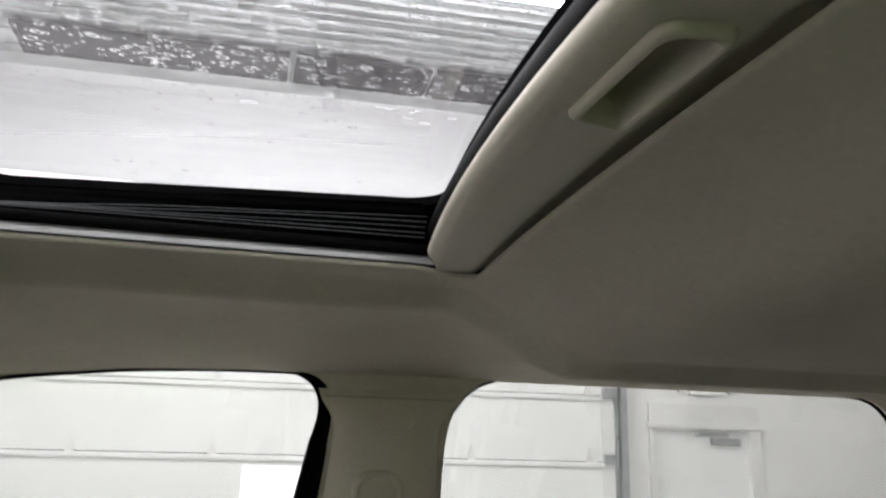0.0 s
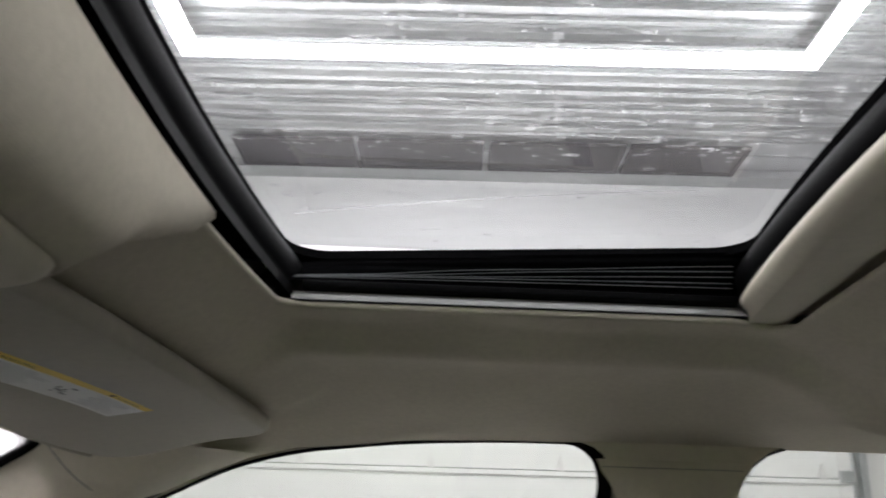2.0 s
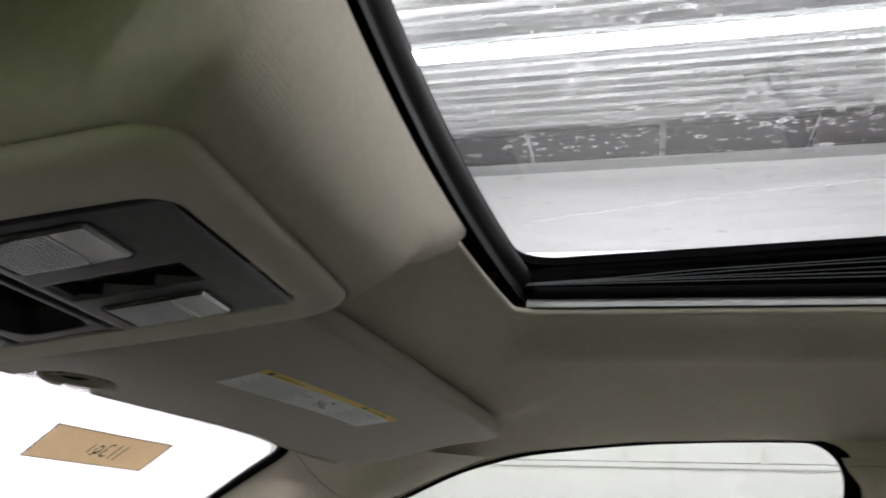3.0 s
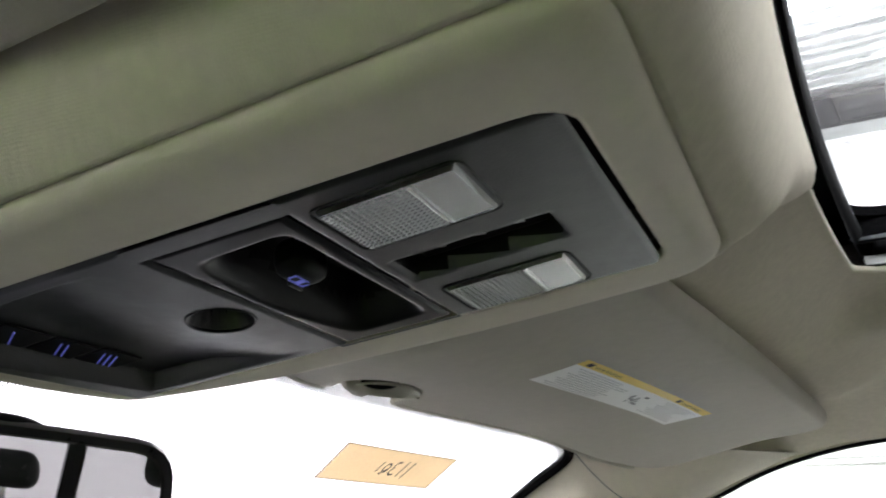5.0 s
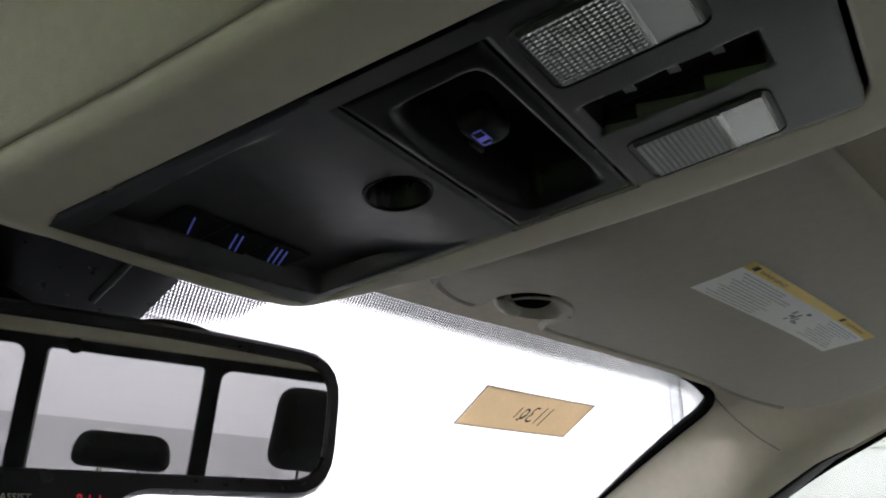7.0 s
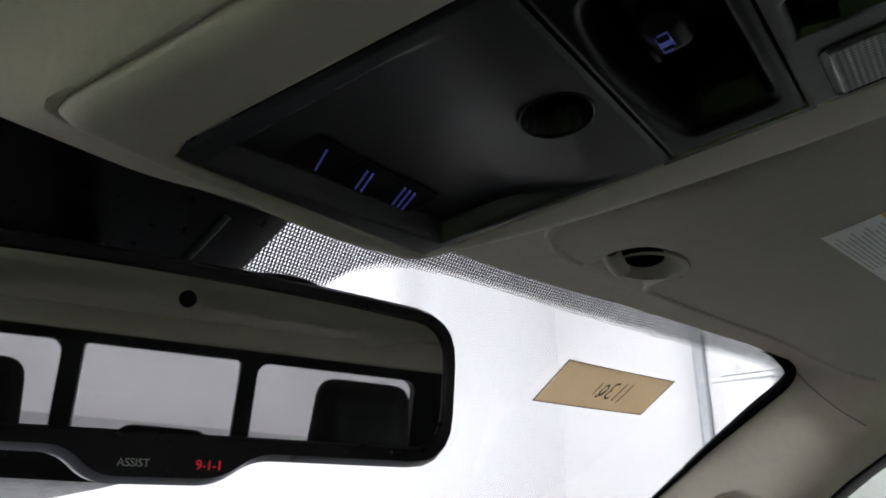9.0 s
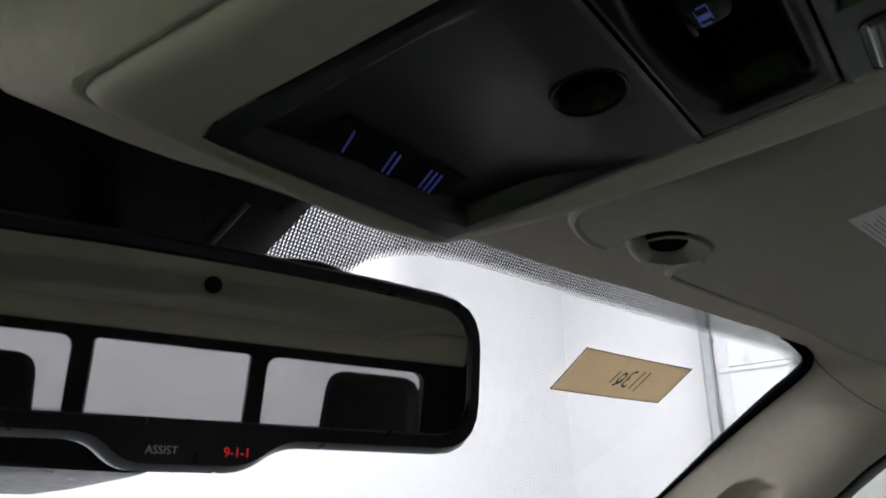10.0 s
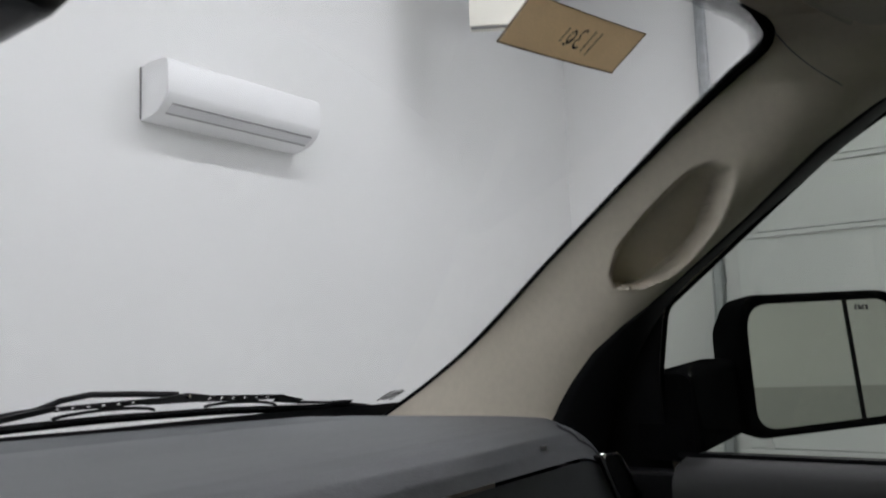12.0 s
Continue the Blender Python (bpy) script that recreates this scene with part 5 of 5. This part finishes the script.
def rearview_mirror():
    m = thing("rearview_mirror", "black rear-view mirror with lit call buttons below", "mirror", at=(0, 0.08, 1.69))
    M = Matrix.Translation((-0.0157, 0.0845, 1.692)) @ Matrix.Rotation(radians(MIRROR_YAW), 4, "Z") @ Matrix.Rotation(radians(MIRROR_TILT), 4, "X")

    # local: x along the glass, z up, glass faces -y
    def ring(x, zt, zb, r, y):
        pts = [(-x, zb), (-0.036, zb), (-0.024, zb - 0.0105 * (r > 0.0205)), (0.0235, zb - 0.0105 * (r > 0.0205)), (0.0395, zb), (x, zb), (x, zt), (0.05, zt + 0.004), (-0.05, zt + 0.004), (-x, zt)]
        rad = [r, 0.008, 0.008, 0.008, 0.008, r, r, 0.05, 0.05, r]
        return [tuple(M @ Vector((px, y, pz_))) for px, pz_ in soft_corners(pts, rad, 5)]
    rings = [ring(0.1330, 0.0290, -0.0275, 0.0185, 0.0015), ring(0.1345, 0.0305, -0.029, 0.0195, -0.002), ring(0.139, 0.0345, -0.0345, 0.0225, -0.0025), ring(0.142, 0.037, -0.0375, 0.025, 0.003), ring(0.142, 0.037, -0.0375, 0.025, 0.012), ring(0.130, 0.030, -0.031, 0.022, 0.026), ring(0.09, 0.02, -0.02, 0.015, 0.034)]
    part("shell", loft(rings, False, True), GLOSSY, m, "black plastic mirror shell", smooth=50)
    g = [tuple(M @ Vector((x, 0.0, z))) for x, z in soft_corners([(-0.1335, -0.0285), (0.1335, -0.0285), (0.1335, 0.0300), (0.05, 0.034), (-0.05, 0.034), (-0.1335, 0.0300)], [0.019, 0.019, 0.019, 0.05, 0.05, 0.019], 6)]
    bm = bmesh.new()
    bm.faces.new([bm.verts.new(p) for p in g])
    part("glass", bm, MIRROR, m, "silvered mirror glass", smooth=0)
    def text(body, size, x, z, mat, label):
        cu = bpy.data.curves.new("print", "FONT")
        cu.body, cu.size, cu.extrude, cu.align_x, cu.align_y = body, size, 0.0001, "CENTER", "CENTER"
        tx = new("print_draft", cu)
        me = bpy.data.meshes.new_from_object(tx)
        bpy.data.objects.remove(tx)
        b = bmesh.new()
        b.from_mesh(me)
        placed(b, M @ Matrix.Translation((x, -0.0030, z)) @ Matrix.Rotation(radians(90), 4, "X"))
        part("print", b, mat, m, label, smooth=0)
    text("ASSIST", 0.0042, -0.0110, -0.0400, LABELWHITE, "small white letters")
    text("9-1-1", 0.0052, 0.0186, -0.0400, REDKEY, "glowing red digits")
    part("sensor_dot", placed(surface(lambda u, v: (0.0035 * v * math.cos(2 * math.pi * u) + 0.003, -0.0006, 0.0245 + 0.0035 * v * math.sin(2 * math.pi * u)), 20, 2), M), BLACK, m, "round dark light sensor", smooth=0)
    part("stem", tube([(0, 0.11, 1.70), (0.0, 0.14, 1.735), (0, 0.19, 1.76)], 0.012, 12), BLACK, m, "black mirror arm")
    knob = bmesh.new()
    bmesh.ops.create_uvsphere(knob, u_segments=24, v_segments=12, radius=1.0)
    part("mount_knob", placed(knob, M @ Matrix.Translation((0.050, 0.012, 0.0365)) @ Matrix.Diagonal((0.024, 0.012, 0.0075, 1))), BLACK, m, "rounded black mount on the shell")
    # housing of the camera behind the mirror
    pod = [[(x * k, 0.240 + y * 0.045, z_) for x, z_ in rounded(-0.058, 0.074, 1.650 - 0.003 * y, 1.745, 0.026)] for y, k in ((-1, 0.8), (-0.9, 0.95), (-0.5, 1.0), (0.6, 1.0), (1.0, 0.9))]
    part("camera_pod", loft(pod, True, True), GLOSSY, m, "black camera pod behind the glass", smooth=50)


MIRROR_YAW, MIRROR_TILT = -19.2, 6.5
rearview_mirror()


def sticker():
    s = thing("windshield_sticker", "tan paper notice stuck inside the windshield", "sticker", at=(0.5, 0.12, 1.75))
    a, b, c_, d = (Vector(q) for q in ((0.428, 1.7688), (0.574, 1.7653), (0.4405, 1.7397), (0.5835, 1.7380)))

    def at(u, w, lift):
        p = a.lerp(b, u).lerp(c_.lerp(d, u), w)
        return (p.x, ws_y(p.x, p.y) - 0.001 - lift, p.y)

    def patch(u0, u1, w0, w1, lift):
        return surface(lambda p, q: at(u0 + (u1 - u0) * p, w0 + (w1 - w0) * q, lift), 8, 4)
    for u0, u1, w0, w1 in ((0, 1, 0, 0.03), (0, 1, 0.97, 1), (0, 0.013, 0.03, 0.97), (0.987, 1, 0.03, 0.97)):
        part("border", patch(u0, u1, w0, w1, 0), KRAFTEDGE, s, "thin brown border", smooth=60)
    part("paper", patch(0.012, 0.988, 0.022, 0.978, 0.0006), KRAFT, s, "tan paper", smooth=60)
    def stroke(pts, wide=0.012):
        """A pen stroke along (u, w) points on the paper."""
        bm = bmesh.new()
        row = []
        for i, (u, w) in enumerate(pts):
            a_, b_ = Vector(pts[max(0, i - 1)]), Vector(pts[min(len(pts) - 1, i + 1)])
            t = Vector(((b_.x - a_.x) * 5.5, b_.y - a_.y)).normalized()
            n_ = Vector((-t.y / 5.5, t.x)) * wide * 2.2
            row.append([bm.verts.new(at(u + k * n_.x, w + k * n_.y, 0.0012)) for k in (-1, 1)])
        for p_, q_ in zip(row, row[1:]):
            bm.faces.new((p_[0], p_[1], q_[1], q_[0]))
        part("print", bm, INK, s, "black pen stroke", smooth=0)
    arc = lambda cu, cw, ru, rw, a0, a1: [(cu + ru * math.cos(radians(a0 + (a1 - a0) * k / 14)), cw + rw * math.sin(radians(a0 + (a1 - a0) * k / 14))) for k in range(15)]
    stroke([(0.425, 0.36), (0.420, 0.66)])
    stroke(arc(0.485, 0.52, 0.022, 0.13, -150, 200))
    stroke([(0.505, 0.52), (0.470, 0.70), (0.455, 0.68)])
    stroke(arc(0.560, 0.42, 0.024, 0.10, -60, -250) + arc(0.560, 0.60, 0.028, 0.10, -110, -320))
    stroke([(0.628, 0.28), (0.622, 0.74)])
    stroke([(0.682, 0.28), (0.674, 0.78)])


sticker()


def dashboard():
    d = thing("dashboard", "slate grey padded dashboard top with soft rounded edge", "dashboard", at=(0.2, 0.4, 1.2))
    prof = [(0.92, 1.330), (0.80, 1.372), (0.70, 1.384), (0.60, 1.387), (0.45, 1.389), (0.36, 1.3905), (0.31, 1.3905), (0.28, 1.3895), (0.255, 1.386), (0.235, 1.379), (0.220, 1.367), (0.211, 1.355)]
    roll = [(0.20, 0.655), (0.25, 0.680), (0.30, 0.735), (0.40, 0.750)]

    def fall(x, y):
        t = min(1.0, max(0.0, (abs(x) - table(roll, y)) / 0.10))
        return 0.06 * (1 - math.sqrt(1 - t * t))

    def pad(u, v):
        x = -0.82 + 1.64 * u
        k = v * (len(prof) - 1)
        i = min(int(k), len(prof) - 2)
        y = prof[i][0] + (prof[i + 1][0] - prof[i][0]) * (k - i)
        z = prof[i][1] + (prof[i + 1][1] - prof[i][1]) * (k - i)
        return (x, y, z - fall(x, y))
    part("top_pad", surface(pad, 130, 66), DASH, d, "grained slate vinyl pad", smooth=70)
    part("rear_ledge", surface(lambda u, v: (-0.8 + 1.6 * u, ws_y(-0.8 + 1.6 * u, 1.40) - 0.02 - 0.085 * v, 1.392 - 0.012 * v * v - 0.03 * smooth(0.7, 0.8, abs(-0.8 + 1.6 * u))), 40, 6), DASH, d, "darker ledge below the glass", smooth=60)
    part("face", surface(lambda u, v: (-0.79 + 1.58 * u, 0.209 - 0.012 * v, 1.352 - fall(-0.79 + 1.58 * u, 0.21) - 0.3 * v), 90, 8), DASH, d, "dark grey glovebox face", smooth=60)
    vent = lambda g: soft_corners([(0.700 + g, 1.358 - g), (0.756 - g, 1.354 - g), (0.885 - g, 1.215), (0.800 + g, 1.235)], 0.010)
    part("air_vent", loft([[(x, 0.205 - dy, z) for x, z in vent(g)] for g, dy in ((0, 0.001), (0, 0.004), (0.0015, 0.0055), (0.004, 0.005), (0.005, 0.0))]), CHROME, d, "chrome vent bezel", smooth=50)
    part("vent_grille", loft([[(x, 0.2035 + dy, z) for x, z in vent(0.004)] for dy in (0, 0.01)], True, True), BLACK, d, "black vent opening", smooth=0)
    pz_ = lambda x, y: table([(b, a) for b, a in reversed(prof)], y) - fall(x, y)
    part("demister", surface(lambda u, v: (0.700 + 0.078 * u, 0.224 + 0.030 * v, pz_(0.700 + 0.078 * u, 0.224 + 0.030 * v) + 0.0012), 12, 6), BLACK, d, "dark side demister outlet", smooth=60)
    for k in range(6):
        part("demister_slat", tube([(0.705 + 0.0135 * k, 0.225 + 0.028 * j / 6, pz_(0.705 + 0.0135 * k, 0.225 + 0.028 * j / 6) + 0.0022) for j in range(7)], 0.0016, 6), DASH, d, "thin grey demister slat")
    part("airbag_mark", box(0.604, 0.616, 0.2225, 0.2240, 1.370, 1.3745), GREYINK, d, "small grey moulded mark", smooth=0)


dashboard()


def wiper():
    w = thing("windshield_wiper", "black windshield wiper blade and arm at rest", "wiper", at=(0.4, 0.75, 1.41))
    on = lambda x, z, o: Vector((x, ws_y(x, z) + 0.012 + o, z))
    zb = [(0.0, 1.385), (0.20, 1.400), (0.334, 1.4045), (0.45, 1.4085), (0.585, 1.4085), (0.74, 1.4025), (0.812, 1.395)]
    part("blade", tube([on(0.02 + 0.79 * k / 40, table(zb, 0.02 + 0.79 * k / 40) - 0.003, 0.004) for k in range(41)], 0.0050, 8), RUBBER, w, "black rubber blade")
    def bar(a, b, z0, z1, t0, t1, gaps=0):
        """A flat pressed bar between two heights, pierced by a row of slots."""
        bm = bmesh.new()
        n = 4 * gaps + 3 if gaps else 8
        for k in range(n):
            u0, u1 = k / n, (k + 1) / n
            open_ = gaps and k % 4 in (1, 2) and 0 < k < n - 2
            za, zb = z0 + (z1 - z0) * u0, z0 + (z1 - z0) * u1
            ta, tb = t0 + (t1 - t0) * u0, t0 + (t1 - t0) * u1
            for lo, hi in (((0, 0.32), (0.68, 1)) if open_ else ((0, 1),)):
                ring = lambda u, z, t: [on(a + (b - a) * u, z + t * q, o) for q, o in ((lo, 0.006), (hi, 0.006), (hi, 0.014), (lo, 0.014))]
                loft([ring(u0, za, ta), ring(u1, zb, tb)], True, True, bm)
        return bm
    part("main_bridge", bar(0.375, 0.485, 1.4190, 1.4215, 0.006, 0.007, 6), BLACK, w, "perforated black bridge", smooth=0)
    part("main_bridge", bar(0.548, 0.650, 1.4195, 1.4170, 0.0085, 0.006, 6), BLACK, w, "perforated black bridge", smooth=0)
    part("main_bridge", bar(0.330, 0.376, 1.4085, 1.4185, 0.008, 0.008), BLACK, w, "black bridge end", smooth=0)
    part("hub", bar(0.484, 0.520, 1.4200, 1.4200, 0.007, 0.0125), BLACK, w, "black wiper hub", smooth=0)
    part("hub", bar(0.520, 0.550, 1.4200, 1.4200, 0.0125, 0.008), BLACK, w, "black wiper hub", smooth=0)
    part("hub_pin", tube([on(0.5222, 1.4285, 0.003), on(0.5222, 1.4285, 0.016)], 0.0024, 10), CHROME, w, "bright pivot pin")
    part("end_clip", bar(0.648, 0.682, 1.4130, 1.4090, 0.009, 0.006), BLACK, w, "black end clip", smooth=0)
    arch = lambda a, b, z0, z1, h: [on(a + (b - a) * k / 14, z0 + (z1 - z0) * k / 14 + h * math.sin(math.pi * k / 14) ** 0.6, 0.010) for k in range(15)]
    for a, b, z0, z1, h in ((0.200, 0.330, 1.402, 1.4075, 0.006), (0.388, 0.500, 1.4100, 1.4130, 0.006), (0.560, 0.656, 1.4125, 1.4080, 0.006), (0.682, 0.806, 1.4095, 1.3950, 0.003)):
        part("yoke", tube(arch(a, b, z0, z1, h), 0.0020, 8), BLACK, w, "short black yoke")
        m_, zm = (a + b) / 2, (z0 + z1) / 2 + h
        part("yoke_joint", bar(m_ - 0.012, m_ + 0.012, zm - 0.002, zm - 0.002, 0.006, 0.006), BLACK, w, "yoke joint", smooth=0)
    part("arm", tube([on(0.515, 1.4310, 0.018), on(0.457, 1.4350, 0.022), on(0.4115, 1.4370, 0.022), on(0.386, 1.4320, 0.022), on(0.367, 1.4215, 0.022), on(0.326, 1.4160, 0.02), on(0.15, 1.395, 0.02), on(-0.05, 1.35, 0.02)], 0.0036, 8), BLACK, w, "black wiper arm")
    part("cowl", surface(lambda u, v: (-0.85 + 1.7 * u, ws_y(-0.85 + 1.7 * u, 1.385) + 0.02 + 0.2 * v, 1.383 - 0.05 * v), 30, 4), BLACK, w, "black cowl below the glass", smooth=60)


wiper()


def glass_mark():
    t = thing("glass_etching", "small black and white printed mark in the windshield corner", "mark", at=(0.792, 0.56, 1.41))
    on = lambda x, z: (x, ws_y(x, z), z)
    for k in range(5):
        x, z = 0.776 + 0.0045 * k, 1.4065 + 0.0015 * (k % 2)
        part("print", surface(lambda u, v: on(x + 0.003 * u + 0.004 * v, z + 0.013 * v), 2, 2), INK, t, "black stroke", smooth=0)
    for k in range(2):
        x = 0.779 + 0.008 * k
        part("print", surface(lambda u, v: on(x + 0.012 * u, 1.4085 + 0.005 * k + 0.0018 * v + 0.002 * u), 2, 2), INK, t, "black stroke", smooth=0)


glass_mark()
chip = thing("glass_chip", "tiny dark speck on the windshield", "mark", at=(0.729, 0.124, 1.705))
part("speck", surface(lambda u, v: (0.729 + 0.0022 * (u - 0.5), ws_y(0.729, 1.705 + 0.002 * (v - 0.5)) - 0.001, 1.705 + 0.002 * (v - 0.5)), 2, 2), GREYINK, chip, smooth=0)


def door_panel(s):
    d = thing("door_panel", "dark charcoal inner door panel with soft top ledge", "door", "door panels", at=(s * 0.83, -0.25, 0.6))
    prof = [(0.90, 1.338), (0.83, 1.340), (0.79, 1.334), (0.775, 1.318), (0.775, 1.27), (0.80, 1.2), (0.80, 0.45)]
    part("upper_ledge", surface(lambda u, v: (s * prof[min(6, int(v * 6 + 0.001))][0], 0.150 - 0.82 * u, prof[min(6, int(v * 6 + 0.001))][1]), 24, 6), DOORPAD, d, "charcoal door top ledge", smooth=60)
    part("front_end", box(min(s * 0.80, s * 0.835), max(s * 0.80, s * 0.835), 0.02, 0.40, 1.10, 1.325), BLACK, d, "black front end of the door panel", smooth=0, bevel=0.004)
    part("sill_seal", tube([(s * 0.835, 0.16, 1.338), (s * 0.835, -0.655, 1.338)], 0.006, 8), RUBBER, d, "black window sill seal")
    part("latch_bezel", placed(box(-0.012, 0.012, -0.05, 0.05, -0.012, 0.012), Matrix.Translation((s * 0.772, 0.09, 1.275))), CHROME, d, "chrome trim piece", bevel=0.004)


def rear_door_panel(s):
    d = thing("door_panel", "dark charcoal inner rear door panel", "door", "door panels", at=(s * 0.83, -1.25, 0.6))
    prof = [(0.90, 1.31), (0.83, 1.312), (0.79, 1.306), (0.775, 1.29), (0.775, 1.24), (0.80, 1.17), (0.80, 0.42)]
    part("upper_ledge", surface(lambda u, v: (s * prof[min(6, int(v * 6 + 0.001))][0], -0.84 - 0.80 * u, prof[min(6, int(v * 6 + 0.001))][1]), 20, 6), DOORPAD, d, "charcoal door top ledge", smooth=60)
    part("sill_seal", tube([(s * 0.835, -0.85, 1.31), (s * 0.835, -1.6, 1.31)], 0.006, 8), RUBBER, d, "black window sill seal")


door_panel(1)
door_panel(-1)
rear_door_panel(1)
rear_door_panel(-1)


def side_mirror(s):
    m = thing("side_mirror", "black door mirror with main and wide-angle glass", "side mirror", "side mirrors", at=(s * 1.05, 0.1, 1.35))
    M = Matrix.Translation((s * 1.03, 0.122, 1.436)) @ Matrix.Rotation(radians(-35 * s), 4, "Z")
    ring = lambda g, y, k=1.0: [tuple(M @ Vector((x * s, y, z))) for x, z in soft_corners([(0.004 - g, -0.087 - g), (0.270 + g, -0.078 - g), (0.272 + g, 0.096 + g), (-0.002 - g, 0.088 + g)], 0.038 * k, 7)]
    part("housing", loft([ring(-0.006, 0.004), ring(0.002, -0.003), ring(0.010, 0.0), ring(0.012, 0.012), ring(0.008, 0.05), ring(-0.012, 0.09), ring(-0.045, 0.115)], False, True), RUBBER, m, "black plastic mirror housing", smooth=60)

    def glass(pts, name, label):
        bm = bmesh.new()
        bm.faces.new([bm.verts.new(tuple(M @ Vector((x * s, 0.0, z)))) for x, z in pts])
        part(name, bm, SILVER, m, label, smooth=0)
    glass(soft_corners([(0.008, -0.087), (0.196, -0.081), (0.176, 0.092), (-0.002, 0.088)], [0.03, 0.008, 0.008, 0.03], 5), "main_glass", "silvered main glass")
    glass(soft_corners([(0.200, -0.081), (0.270, -0.078), (0.272, 0.094), (0.180, 0.092)], [0.008, 0.03, 0.03, 0.008], 5), "wide_glass", "narrow wide-angle glass")
    part("glass_divider", placed(box(-0.0025, 0.0025, -0.002, 0.002, -0.085, 0.092), M @ Matrix.Translation((s * 0.188, 0, 0)) @ Matrix.Rotation(radians(-6.5 * s), 4, "Y")), BLACK, m, smooth=0)
    for k in range(4):
        part("print", placed(box(-0.002, 0.002, -0.0006, -0.0002, -0.004, 0.003), M @ Matrix.Translation((s * (0.199 + 0.007 * k), 0, 0.082)) @ Matrix.Rotation(radians((-18 if k % 2 else 18)), 4, "Y")), GREYINK, m, "small grey print", smooth=0)
    arm = [[(s * (0.86 + 0.17 * t), 0.185 + y - 0.01 * t, 1.388 + 0.012 * t + z) for y, z in rounded(-0.035, 0.035, -0.058, 0.048, 0.015)] for t in (0, 0.4, 0.8, 1.15)]
    part("arm", loft(arm, True, True), RUBBER, m, "black mirror arm", smooth=50)


side_mirror(1)
side_mirror(-1)


def rear_wall():
    pan = [rounded(-0.68, -0.275, 1.30, 1.685, 0.03, 4), rounded(-0.225, 0.170, 1.30, 1.685, 0.012, 4), rounded(0.215, 0.655, 1.30, 1.685, 0.03, 4)]
    part("wall_cab_rear", plate_with_holes([(-0.9, 0.35), (0.9, 0.35), (0.9, 1.2), (0.82, 1.84), (-0.82, 1.84), (-0.9, 1.2)], pan, lambda u, v, w: (u, -1.90 - w, v), 0.05), BLACK,
         label="black trimmed rear cab wall with a three-part sliding window", category="wall", kind="structure", smooth=0)
    for p in pan:
        bm = bmesh.new()
        bm.faces.new([bm.verts.new((x, -1.925, z)) for x, z in p])
        g = part("window_rear", bm, REARGLASS, label="clear rear cab window pane", category="window", kind="structure", group="rear window panes", smooth=0)
        g.visible_shadow = False
    part("trim", box(-0.76, 0.76, -1.897, -1.86, 1.715, 1.80), BEIGE, label="beige trim strip above the rear window", category="trim", kind="structure", smooth=0, bevel=0.01)
    part("cab_floor", box(-0.9, 0.9, -1.95, 0.95, 0.30, 0.35), SEATCLOTH, label="dark carpeted cab floor", category="floor", kind="structure", smooth=0)
    part("firewall", box(-0.85, 0.85, 0.85, 0.9, 0.35, 1.34), BLACK, label="dark bulkhead below the windshield", category="wall", kind="structure", smooth=0)


rear_wall()


def seat(x, y, w, back_h, name, label, headrests, cloth=SEATCLOTH):
    s = thing(name, label, "seat", at=(x, y, 0.35))
    part("base", box(x - w / 2 + 0.04, x + w / 2 - 0.04, y, y + 0.42, 0.35, 0.64), BLACK, s, "dark seat base", bevel=0.01)
    part("cushion", pillow(soft_corners([(x - w / 2, y - 0.05), (x + w / 2, y - 0.05), (x + w / 2, y + 0.5), (x - w / 2, y + 0.5)], 0.06), lambda a, b: 0.72, 0.2, 0.05), cloth, s)
    bm = pillow(soft_corners([(x - w / 2, -back_h / 2), (x + w / 2, -back_h / 2), (x + w / 2 - 0.04, back_h / 2), (x - w / 2 + 0.04, back_h / 2)], 0.08), lambda a, b: 0, 0.14, 0.05)
    placed(bm, Matrix.Translation((0, y - 0.10, 0.80 + back_h / 2)) @ Matrix.Rotation(radians(102), 4, "X"))
    part("backrest", bm, cloth, s)
    for hx, hw, hz, hh in headrests:
        b = pillow(soft_corners([(hx - hw / 2, -hh / 2), (hx + hw / 2, -hh / 2), (hx + hw / 2 - 0.015, hh / 2), (hx - hw / 2 + 0.015, hh / 2)], 0.05), lambda a, b_: 0, 0.11, 0.045)
        placed(b, Matrix.Translation((0, y - 0.19, hz)) @ Matrix.Rotation(radians(97), 4, "X"))
        h = part("headrest", b, cloth, s, "dark cloth headrest")
        for dx in (-0.045, 0.045):
            part("post", tube([(hx + dx, y - 0.185, hz - hh / 2 - 0.09), (hx + dx, y - 0.19, hz - hh / 2 + 0.02)], 0.006), CHROME, h, "steel headrest post")


seat(0.0, -1.55, 1.4, 0.5, "rear_bench", "grey cloth rear bench seat with three headrests", [(0.0, 0.238, 1.466, 0.086), (0.475, 0.27, 1.565, 0.21), (-0.43, 0.235, 1.54, 0.19)])
seat(-0.42, -0.62, 0.52, 0.56, "front_seat", "charcoal cloth driver's seat with a low headrest", [(-0.42, 0.25, 1.40, 0.13)])
seat(0.42, -0.62, 0.52, 0.56, "front_seat", "unseen passenger seat in grey cloth made pale to bounce light, with a low headrest", [(0.42, 0.25, 1.40, 0.13)], SEATBOUNCE)
